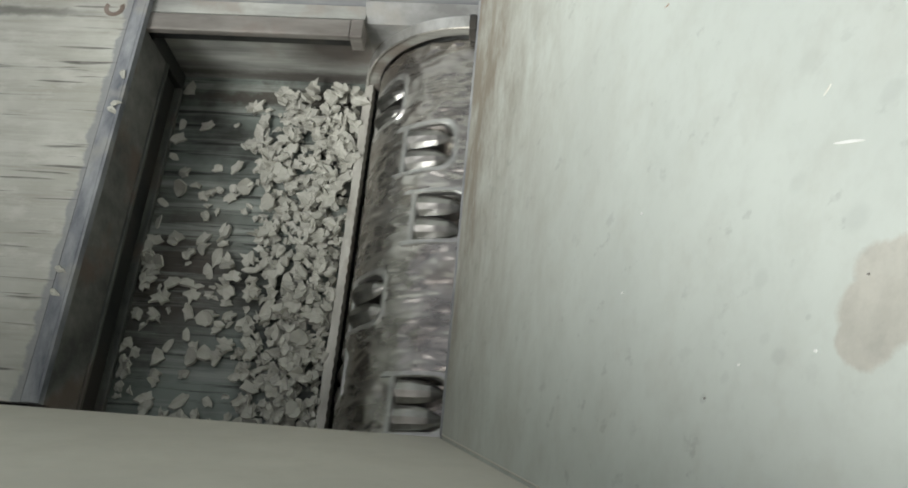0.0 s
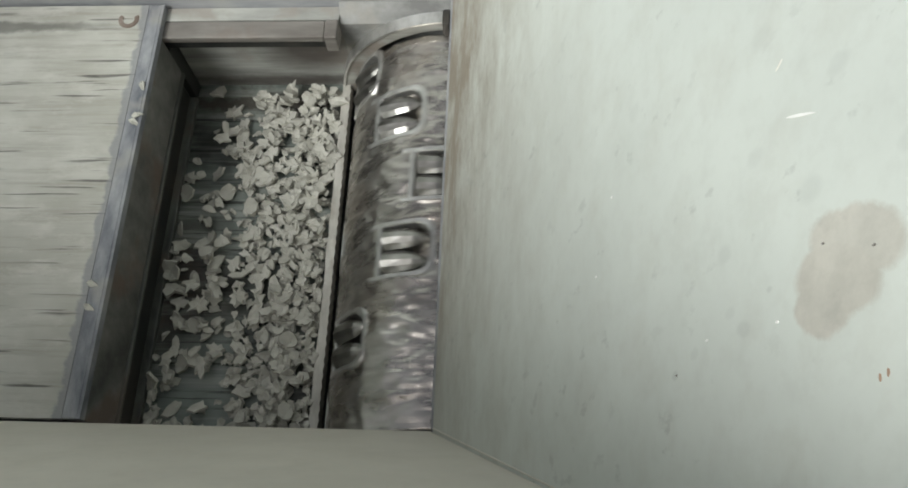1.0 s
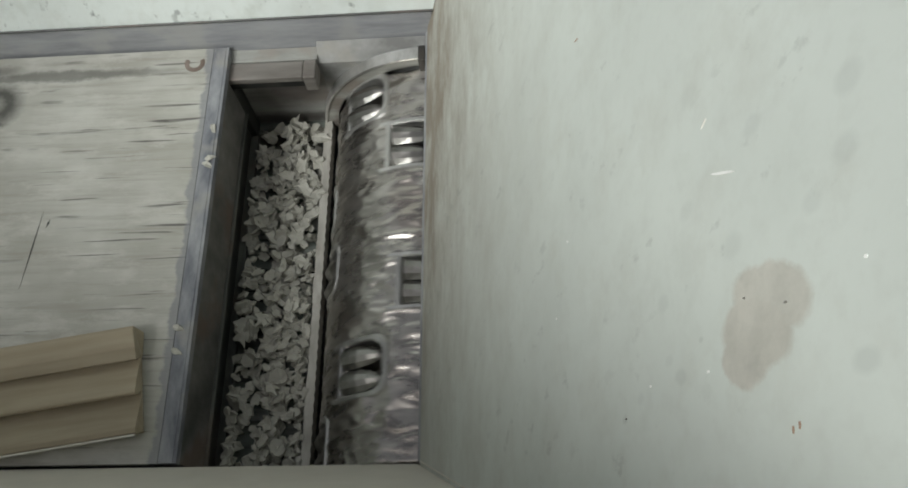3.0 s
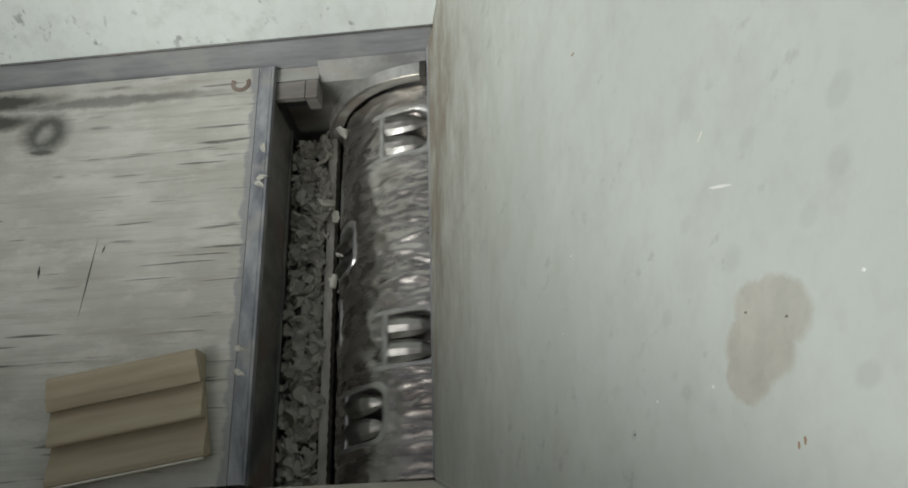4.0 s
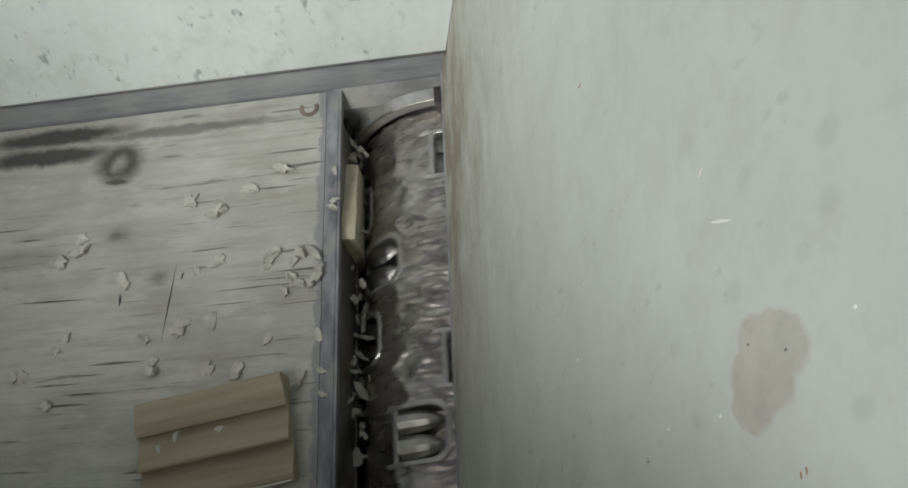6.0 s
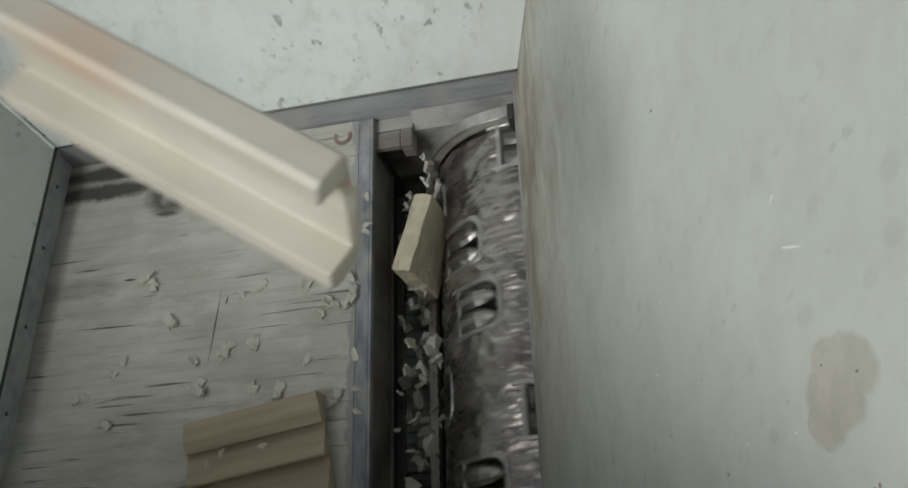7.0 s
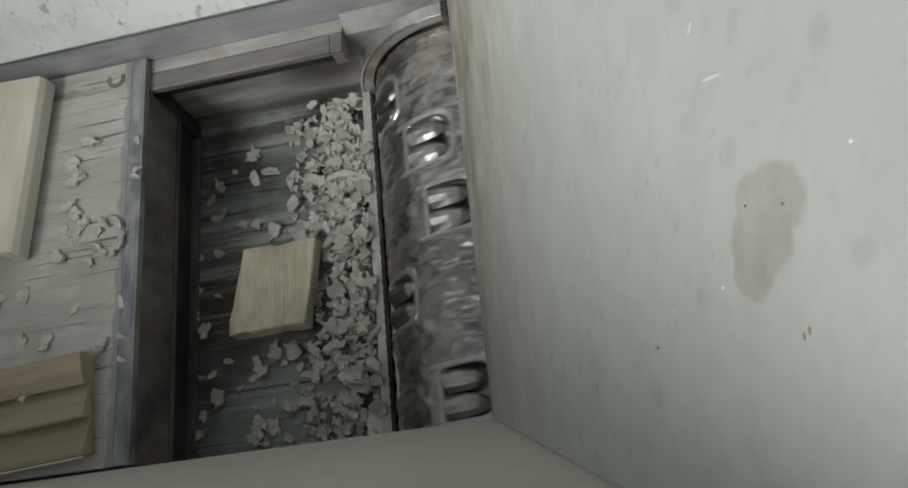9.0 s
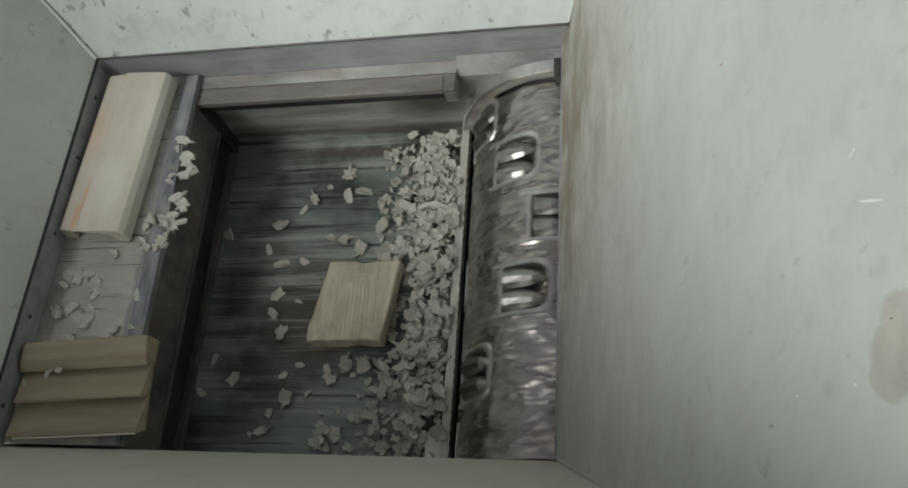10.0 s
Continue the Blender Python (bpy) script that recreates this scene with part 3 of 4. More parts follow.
# ---- the pusher ----
FRONT = [(0, -0.569), (0.5, -0.532), (1, -0.496), (1.5, -0.459), (2, -0.421), (2.5, -0.384), (3, -0.346), (3.5, -0.307), (4, -0.269), (4.5, -0.231),
         (5, -0.196), (5.3, -0.183), (5.8, -0.178), (6.2, -0.182), (6.5, -0.199), (7, -0.264), (7.5, -0.341), (8, -0.412), (8.5, -0.486), (9, -0.557),
         (9.5, -0.630), (10, -0.704)]


def front(t):
    return float(np.interp(t, [a for a, _ in FRONT], [b for _, b in FRONT]))


SCORES = [(-0.276, 0.414, -0.289, 0.279, 0.0011), (-0.369, 0.371, -0.368, 0.347, 0.0022), (-0.475, 0.458, -0.448, 0.457, 0.0022), (-0.559, 0.370, -0.423, 0.366, 0.0014),
          (-0.262, 0.40, -0.266, 0.385, 0.0015)]
ram = tagged(new("pusher_ram"), "scuffed grey steel pusher with a blue-grey front edge, sliding", "pusher")
ram.matrix_basis = pose(front(0), 0, 0)
RT = -0.005
part("top_plate", box(-0.95, -0.027, 0.006, 0.724, RT - 0.012, RT, 0.0006), M_TOP, ram, "scuffed grey-tan top plate with dark scores")
part("wear_strip", box(-0.0265, -0.004, 0.006, 0.724, RT - 0.012, RT + 0.001, 0.002), M_EDGE, ram, "worn blue-grey painted front strip")
part("nose_edge", box(-0.0038, 0.0008, 0.006, 0.724, RT - 0.014, RT + 0.0015, 0.001), M_EDGE, ram, "bright rubbed nose edge")
part("front_plate", box(-0.03, 0.0, 0.008, 0.664, -0.118, RT - 0.0145, 0.002), M_FRONT, ram, "rust-brown push face")
part("ledge", box(-0.03, 0.004, 0.008, 0.664, -0.127, -0.119, 0.002), M_RAIL, ram, "rubbed ledge across the push face")
part("lower_plate", box(-0.045, -0.012, 0.008, 0.664, -0.200, -0.1275, 0.002), M_DARK, ram, "dark greasy lower push face")
part("foot", box(-0.05, 0.001, 0.008, 0.664, FLOOR + 0.002, -0.2005, 0.002), M_RAIL, ram, "greenish scraped foot rail")
part("side_rail", box(-0.9, -0.0, 0.6645, 0.70, -0.013 - 0.006 + 0.0005, RT - 0.0125, 0.0005), M_DARK, ram)
part("side_cheek", box(-0.03, -0.001, 0.6645, 0.698, FLOOR + 0.003, -0.056, 0.002), M_DARK, ram, "dark side cheek of the push face")
part("body", box(-0.9, -0.05, 0.012, 0.66, FLOOR + 0.003, RT - 0.013), M_DARK, ram)
for x0, y0, x1, y1, w in SCORES:
    d = Vector((x1 - x0, y1 - y0, 0))
    n = Vector((-d.y, d.x, 0)).normalized() * w
    m0 = Vector((x0, y0, RT)) + d * 0.5
    ends = [Vector((x0, y0, RT)), m0 + n, Vector((x1, y1, RT)), m0 - n]
    part("score_mark", prism([tuple(p - Vector((0, 0, 0.0005))) for p in ends], [tuple(p + Vector((0, 0, 0.0004))) for p in ends]), M_DARK, ram, "dark score in the plate")
part("rust_ring", arc_ring(0.010, 0.018, 0, 0.0008, -120, 120, 18), M_RUST, ram, "rusty half-ring mark").matrix_basis = pose(-0.058, 0.694, RT, 90, 0, 0) @ pose(0, 0, 0.21)

# ---- loose boards ----
def rough_ends(bm, amount=0.005):
    for vtx in bm.verts:
        if abs(vtx.co.x) > 0.1:
            vtx.co.x += amount * noise.noise((vtx.co.y * 40, vtx.co.z * 60, vtx.co.x * 3))
    return bm


board_a = tagged(new("cladding_offcut"), "tan ribbed composite cladding offcut lying on the pusher", "board")
for prof in ([(0.080, 0.0), (0.080, 0.034), (0.074, 0.037), (0.046, 0.036), (0.030, 0.026), (0.031, 0.021), (0.040, 0.014), (0.040, 0.0)],
             [(0.0396, 0.0), (0.0396, 0.0135), (0.0300, 0.0150), (-0.020, 0.031), (-0.0235, 0.028), (-0.022, 0.022), (-0.014, 0.013), (-0.014, 0.0)],
             [(-0.0144, 0.0), (-0.0144, 0.0125), (-0.024, 0.0140), (-0.072, 0.029), (-0.079, 0.027), (-0.080, 0.022), (-0.074, 0.010), (-0.074, 0.0)]):
    part("rib", rough_ends(extrude_x(prof, -0.116, 0.116, 0.0008)), M_TAN, board_a)
part("torn_edge", extrude_x([(-0.0825, 0.0205), (-0.0825, 0.0255), (-0.0800, 0.0255), (-0.0800, 0.0205)], -0.108, 0.112), M_WHITE, board_a, "pale torn edge")


def plank_mesh():
    """Channel-backed board: flat face, one rounded rail, broken ends."""
    prof = [(-0.067, 0.004), (-0.062, 0.0), (-0.044, 0.0), (-0.040, 0.028), (0.036, 0.028), (0.040, 0.0), (0.060, 0.0), (0.067, 0.006), (0.067, 0.030), (0.060, 0.040),
            (0.050, 0.042), (-0.024, 0.041), (-0.030, 0.036), (-0.060, 0.036), (-0.067, 0.030)]
    bm = extrude_y(prof, -0.166, 0.166)
    for vtx in bm.verts:
        vtx.co.y += 0.006 * noise.noise((vtx.co.x * 30, vtx.co.z * 30, vtx.co.y * 5))
    bmesh.ops.bevel(bm, geom=bm.edges, offset=0.001, segments=1, affect="EDGES")
    return bm


board_b = thing("channel_board", plank_mesh(), M_CREAM, "cream composite channel board with a scuffed face", "board")


def block_mesh():
    top = [(-0.054, 0.079), (0.084, 0.079), (0.059, -0.078), (-0.084, -0.078)]
    bm = prism([(x, y, 0.0) for x, y in top], [(x * 0.98, y * 0.98, 0.034) for x, y in top])
    bmesh.ops.subdivide_edges(bm, edges=bm.edges, cuts=5, use_grid_fill=True)
    for vtx in bm.verts:
        vtx.co += Vector((noise.noise(vtx.co * 45), noise.noise(vtx.co * 45 + Vector((9, 0, 0))), 0.5 * noise.noise(vtx.co * 30 + Vector((0, 9, 0))))) * 0.005
    bmesh.ops.bevel(bm, geom=[e for e in bm.edges if e.calc_face_angle(0) > 0.7], offset=0.0015, segments=1, affect="EDGES")
    return bm


board_c = thing("broken_board", block_mesh(), M_WOOD, "yellowish broken composite board piece lying on chips", "board")


def strip_mesh():
    prof = [(-0.045, 0.0), (0.045, 0.0), (0.045, 0.018), (0.02, 0.018), (0.014, 0.010), (-0.012, 0.010), (-0.018, 0.020), (-0.045, 0.020)]
    bm = extrude_y(prof, -0.10, 0.10)
    for vtx in bm.verts:
        vtx.co.y += 0.012 * noise.noise((vtx.co.x * 25, 3, vtx.co.y))
    return bm


board_d = thing("narrow_offcut", strip_mesh(), M_WHITE, "pale composite offcut being pulled into the rotor", "board")

# ---- shredded chips ----
rng = random.Random(7)


def flake(bm, size, m):
    """A torn flake: ragged outline, thickness and a bend."""
    n = rng.randint(9, 14)
    el = rng.uniform(0.5, 1.0)
    bend = rng.uniform(-0.5, 0.5)
    fold = rng.uniform(-0.22, 0.22)
    hgt = size * rng.uniform(0.09, 0.18)
    top, bot = [], []
    for i in range(n):
        a = 2 * math.pi * (i + rng.uniform(-0.32, 0.32)) / n
        r = size * 0.5 * rng.choice((0.52, 0.70, 0.84, 0.93, 1.02, 1.14)) * rng.uniform(0.88, 1.08)
        x, y = r * math.cos(a), r * math.sin(a) * el
        zb = bend * (x * x + 0.4 * x * y) / size * 2 + fold * abs(y)
        top.append(bm.verts.new(m @ Vector((x * 0.94, y * 0.94, zb + hgt * rng.uniform(0.7, 1.2)))))
        bot.append(bm.verts.new(m @ Vector((x, y, zb))))
    ct = bm.verts.new(m @ Vector((size * rng.uniform(-0.08, 0.08), 0, hgt * rng.uniform(0.5, 1.1))))
    for i in range(n):
        k = (i + 1) % n
        bm.faces.new((top[i], top[k], ct))
        bm.faces.new((bot[i], bot[k], top[k], top[i]))
    bm.faces.new(bot[::-1])


FLAKES = []
for i in range(24):
    bm = bmesh.new()
    flake(bm, rng.choice((0.017, 0.021, 0.024, 0.027, 0.032, 0.039)), Matrix())
    FLAKES.append(link_mesh("chip", bm, M_CHIP))


BIG = sorted(FLAKES, key=lambda me: -max(v.co.length for v in me.vertices))[3:15]


TINY = sorted(FLAKES, key=lambda me: max(v.co.length for v in me.vertices))[:6]
LIT_FLAKES = []
for me in BIG:
    pale = me.copy()
    pale.materials.clear()
    pale.materials.append(M_CHIP_LIT)
    LIT_FLAKES.append(pale)
slab = [(-0.032, -0.012), (-0.010, -0.017), (0.030, -0.015), (0.033, 0.012), (0.008, 0.017), (-0.020, 0.014), (-0.035, 0.004)]
big_bm = prism([(x, y, 0.10 * y) for x, y in slab], [(x * 0.95, y * 0.95, 0.007 + 0.10 * y) for x, y in slab])
bmesh.ops.bevel(big_bm, geom=big_bm.edges, offset=0.001, segments=1, affect="EDGES")
LARGE = link_mesh("chip", big_bm, M_WHITE)
sliver_bm = bmesh.new()
rings = []
for q in range(8):
    u = q / 7 - 0.5
    wd = 0.006 * (1 - abs(u) * 1.3) + 0.0015
    cx, cz = 0.016 * math.cos(u * 3.0) + 0.004 * noise.noise((q, 2, 5)), 0.006 * math.sin(u * 4)
    rings.append([sliver_bm.verts.new((cx + ox, u * 0.075, cz + oz)) for ox, oz in ((-wd, 0), (wd, 0), (wd * 0.8, 0.003), (-wd * 0.8, 0.003))])
for p, q in zip(rings, rings[1:]):
    for k in range(4):
        sliver_bm.faces.new((p[k], p[(k + 1) % 4], q[(k + 1) % 4], q[k]))
sliver_bm.faces.new(rings[0])
sliver_bm.faces.new(rings[-1][::-1])
bmesh.ops.recalc_face_normals(sliver_bm, faces=sliver_bm.faces)
SLIVER = link_mesh("chip", sliver_bm, M_WHITE)


def heap(name, count, xa, xb, lift):
    bm = bmesh.new()
    for _ in range(count):
        x = rng.uniform(xa, xb)
        y = rng.uniform(0.012, 0.672)
        z = FLOOR + 0.001 + rng.random() * lift
        flake(bm, rng.uniform(0.015, 0.031), pose(x, y, z, rng.uniform(-25, 25), rng.uniform(-25, 25), rng.uniform(0, 360)))
    return thing(name, bm, M_CHIP, "heap of small pale torn composite chips on the chamber floor", "chip heap", kind="stuff")


heap_rotor = heap("chip_heap", 560, -0.290, -0.217, 0.033)
heap_mid = heap("chip_heap", 300, -0.372, -0.28, 0.014)
CHIPS = []


def chip(rows, which=None):
    """A single loose chip with its way through the chamber: rows of t, x, y, z and a turn."""
    ob = new("chip", which or rng.choice(FLAKES))
    tagged(ob, "pale torn composite chip", "chip", "chips in the chamber")
    CHIPS.append((ob, rows))


def rnd_turn(flat=25):
    return (rng.uniform(-flat, flat), rng.uniform(-flat, flat), rng.uniform(-170, 170))


def nudge(r, amount):
    return tuple(a + rng.uniform(-amount, amount) for a in r)


SCATTER0 = [(-0.556, 0.668), (-0.423, 0.633), (-0.505, 0.591), (-0.449, 0.594), (-0.391, 0.591), (-0.556, 0.590), (-0.556, 0.558), (-0.556, 0.523), (-0.419, 0.552), (-0.470, 0.500),
            (-0.433, 0.507), (-0.530, 0.489), (-0.499, 0.464), (-0.531, 0.454), (-0.556, 0.425), (-0.556, 0.387), (-0.456, 0.455), (-0.430, 0.460), (-0.453, 0.414), (-0.517, 0.361),
            (-0.556, 0.355), (-0.556, 0.310), (-0.556, 0.272), (-0.527, 0.264), (-0.485, 0.311), (-0.484, 0.333), (-0.502, 0.224), (-0.556, 0.213), (-0.541, 0.193), (-0.556, 0.161),
            (-0.556, 0.125), (-0.555, 0.124), (-0.556, 0.085), (-0.556, 0.069), (-0.425, 0.218), (-0.466, 0.221), (-0.460, 0.269), (-0.436, 0.325), (-0.429, 0.370), (-0.397, 0.429),
            (-0.499, 0.097), (-0.507, 0.067)]
SCATTER1 = [(-0.690, 0.477), (-0.574, 0.493), (-0.597, 0.442), (-0.562, 0.410), (-0.517, 0.415), (-0.514, 0.552), (-0.486, 0.579), (-0.446, 0.602), (-0.443, 0.553), (-0.411, 0.565),
            (-0.536, 0.528), (-0.468, 0.464), (-0.441, 0.461), (-0.403, 0.437), (-0.563, 0.343), (-0.520, 0.330), (-0.563, 0.301), (-0.546, 0.266), (-0.674, 0.214), (-0.628, 0.178),
            (-0.690, 0.148), (-0.685, 0.146), (-0.551, 0.078), (-0.578, 0.072), (-0.545, 0.110), (-0.527, 0.181), (-0.498, 0.203), (-0.515, 0.137), (-0.477, 0.148), (-0.447, 0.054)]


def start_place(i):
    if i < len(SCATTER0):
        return SCATTER0[i][0], SCATTER0[i][1], FLOOR + 0.002
    u = rng.random() ** 0.95
    y = rng.uniform(0.015, 0.67)
    x = -0.214 - (0.30 if y > 0.36 else 0.36) * u
    if x < -0.40 and y > 0.46:
        x += 0.1
    deep = max(0.0, 1 - (-0.213 - x) / 0.22)
    return x, y, FLOOR + 0.004 + 0.034 * deep * rng.uniform(0.4, 1.15)


def end_place(i):
    if i < len(SCATTER1):
        return SCATTER1[i][0], SCATTER1[i][1], FLOOR + 0.002
    u = rng.random() ** 1.3
    y = rng.uniform(0.02, 0.68)
    reach = 0.15 if y > 0.35 else 0.24
    x = -0.214 - reach * u
    if abs(x + 0.39) < 0.09 and abs(y - 0.31) < 0.09:
        x = -0.255 + rng.uniform(-0.03, 0.03)
    deep = max(0.0, 1 - (-0.213 - x) / 0.18)
    return x, y, FLOOR + 0.004 + 0.034 * deep * rng.uniform(0.4, 1.15)


for i in range(250):
    x0, y0, z0 = start_place(i)
    x1, y1, z1 = end_place((i * 7) % 250)
    r = rnd_turn()
    gap = 0.010 + 0.09 * rng.random() ** 2
    rows = [(0, x0, y0, z0, r)]
    gone = rng.uniform(3.9, 4.7)
    for t in (0.5, 1, 1.5, 2, 2.5, 3, 3.5, 4, 4.5):
        if t > gone:
            break
        lim = min(front(t) + gap, -0.222 + rng.uniform(-0.006, 0.004))
        x, z = x0, z0
        if lim > x0:
            if rows[-1][1] < lim:
                r = nudge(r, 18)
            x = lim
            z = z0 + min(0.035, 0.25 * (lim - x0)) * rng.uniform(0.5, 1.0)
        rows.append((t, x, y0 + rng.uniform(-0.003, 0.003) * (x != x0), z, r))
    lively = i % 5 < 2
    te = float(np.interp(-x1, [0.2, 0.3, 0.45, 0.65], [6.9, 7.6, 8.2, 9.2])) + rng.uniform(0, 0.3)
    if lively:
        t = gone + 0.2
        y = y0
        while t < te - 0.35:
            r = nudge(r, 75)
            y = min(0.66, max(0.03, y + rng.uniform(-0.06, 0.06)))
            rows.append((round(t, 1), rng.uniform(-0.192, -0.150) if t < 6.6 else rng.uniform(-0.24, -0.17), y, rng.uniform(-0.19, -0.07) if t < 6.6 else rng.uniform(-0.19, -0.06), r))
            t += rng.uniform(0.22, 0.42)
    else:
        rows.append((round(gone + 0.2, 1), -0.200, y0, -0.27, r))
        rows.append((round(te - 0.4, 1), -0.200, y1, -0.26, r))
    r = nudge(rnd_turn(), 5)
    rows.append((round(te, 1), x1, y1, z1, r))
    rows.append((10, x1, y1, z1, r))
    chip(rows)

# chips that lie on the pusher: a few from the start, the rest thrown up by the rotor
ON_RAM = [(-0.099, 0.573), (-0.159, 0.542), (-0.258, 0.53), (-0.214, 0.503), (-0.208, 0.512), (-0.111, 0.408), (-0.105, 0.416), (-0.116, 0.399), (-0.085, 0.344),
          (-0.206, 0.407), (-0.200, 0.413), (-0.237, 0.399), (-0.447, 0.454), (-0.453, 0.447), (-0.48, 0.438), (-0.365, 0.363), (-0.207, 0.308), (-0.261, 0.3), (-0.252, 0.304), (-0.266, 0.293),
          (-0.312, 0.284), (-0.108, 0.269), (-0.449, 0.297), (-0.467, 0.279), (-0.298, 0.233), (-0.305, 0.240), (-0.205, 0.227), (-0.156, 0.216), (-0.067, 0.192), (-0.058, 0.20), (-0.462, 0.189),
          (-0.517, 0.241), (-0.529, 0.236), (-0.025, 0.267), (-0.228, 0.114), (-0.159, 0.119), (-0.252, 0.097)]
for k, (dx, y) in enumerate(ON_RAM):
    t0 = rng.uniform(4.7, 5.7)
    r = rnd_turn(15)
    lift = 0.035 if (y < 0.17 and -0.29 < dx < -0.06) else RT + 0.001
    rows = [(0, -0.205, y, -0.262, r), (round(t0, 1), -0.200, y, -0.25, r), (round(t0 + 0.1, 1), -0.17, y, -0.02, nudge(r, 60)),
            (round(t0 + 0.25, 2), front(t0 + 0.25) + dx * 0.5, y, 0.05 + 0.12 * rng.random(), nudge(r, 50)), (round(t0 + 0.45, 1), front(t0 + 0.45) + dx, y, lift, r)]
    for t in (6.2, 6.5, 7, 7.5, 8, 8.5, 9, 9.5, 10):
        rows.append((t, max(front(t) + dx, -0.875 + 0.02 * (k % 4) + (0.02 if y > 0.36 else 0)) if y < 0.36 else max(front(t) + dx, -0.70 + 0.006 * k % 0.03), y, lift, r))
    chip(rows, TINY[k % len(TINY)] if lift > 0.01 else LIT_FLAKES[k % len(LIT_FLAKES)])
for dx, y in ((-0.007, 0.501), (-0.009, 0.561), (-0.022, 0.207), (-0.020, 0.17), (-0.012, 0.49)):
    r = rnd_turn(10)
    chip([(t, front(t) + dx, y, RT + 0.003, r) for t, _ in FRONT], FLAKES[0])
# a curled shaving that rides behind the nose and ends up squeezed against the board
curl_bm = bmesh.new()
for q in range(9):
    a = -150 + 300 * q / 8
    flake(curl_bm, 0.027 + 0.006 * math.sin(q * 2.3), pose(0.024 * math.cos(radians(a)), 0.030 * math.sin(radians(a)), 0.003 + 0.004 * (q % 2), rng.uniform(-35, 35), rng.uniform(-35, 35), a + 90))
shaving = thing("curled_shaving", curl_bm, M_CHIP_LIT, "pale ragged shaving curled into a ring", "shaving")
CHIPS.append((shaving, [(0, -0.205, 0.38, -0.262, (0, 0, 0)), (5.0, -0.2, 0.38, -0.25, (0, 0, 0)), (5.15, -0.17, 0.38, -0.02, (40, 0, 30)), (5.3, front(5.3) - 0.03, 0.38, 0.09, (20, 10, 20)), (5.5, front(5.5) - 0.052, 0.382, RT + 0.001, (0, 0, 0))]
              + [(t, max(front(t) - 0.052, -0.720), 0.382, RT + 0.001, (0, 0, 0)) for t in (6, 6.2, 6.5, 7, 7.5, 8, 8.5, 9, 9.5, 10)]))
# single flakes thrown high
chip([(0, -0.203, 0.5, -0.27, (0, 0, 0)), (7.6, -0.203, 0.6, -0.27, (0, 0, 0)), (7.8, -0.20, 0.58, 0.05, (40, 20, 30)), (8.0, -0.181, 0.63, 0.25, (20, 0, 8)), (8.2, -0.234, 0.66, 0.14, (60, 20, 90)),
      (8.5, -0.25, 0.5, -0.185, (10, 5, 90)), (10, -0.25, 0.5, -0.185, (10, 5, 90))], SLIVER)
chip([(0, -0.203, 0.3, -0.27, (0, 0, 0)), (8.2, -0.203, 0.3, -0.27, (0, 0, 0)), (8.3, -0.06, 0.348, 0.06, (30, 20, 10)), (8.5, 0.112, 0.075, 0.42, (10, -25, -22)), (8.6, 0.10, 0.04, 0.38, (50, 20, 20)),
      (8.9, -0.225, 0.05, -0.195, (10, 5, 90)), (10, -0.225, 0.05, -0.195, (10, 5, 90))], LARGE)

# ---- small marks on the right hopper wall ----
def wall_mark(name, y, z, ly, lz, turn, material, label):
    n = 8
    pts = []
    for i in range(n):
        a = 2 * math.pi * i / n
        u, w = ly * math.cos(a) * rng.uniform(0.7, 1.1), lz * math.sin(a) * rng.uniform(0.7, 1.1)
        c, s = math.cos(radians(turn)), math.sin(radians(turn))
        pts.append((y + u * c - w * s, z + u * s + w * c))
    nx = Vector((-1, 0, SLOPE)).normalized()
    bm = prism([tuple(Vector((SLOPE * zz, yy, zz)) - nx * 0.0005) for yy, zz in pts], [tuple(Vector((SLOPE * zz, yy, zz)) + nx * 0.0006) for yy, zz in pts])
    part(name, bm, material, right_wall, label)


wall_mark("scratch", 0.014, 0.783, 0.0010, 0.013, 25, M_PAINTFLECK, "white scratch")
wall_mark("scratch", 0.054, 0.772, 0.004, 0.0004, 60, M_WHITE, "faint white scratch")
for y, z in ((0.075, 0.562), (-0.078, 0.679), (-0.088, 0.745), (-0.076, 0.873), (0.02, 0.53)):
    wall_mark("paint_fleck", y, z, 0.0009, 0.0013, 0, M_PAINTFLECK, "white paint fleck")
wall_mark("paint_fleck", -0.134, 0.809, 0.0020, 0.0007, 10, M_REDFLECK, "red-brown fleck")
wall_mark("paint_fleck", -0.133, 0.814, 0.0020, 0.0007, 10, M_REDFLECK, "red-brown fleck")
wall_mark("hair", 0.243, 0.605, 0.004, 0.0005, 100, M_REDFLECK, "brown hair-thin mark")
for y, z in ((-0.061, 0.786), (-0.0753, 0.8177), (-0.0897, 0.642)):
    wall_mark("paint_fleck", y, z, 0.0007, 0.0011, 0, M_BAR, "dark brown pit in the paint")


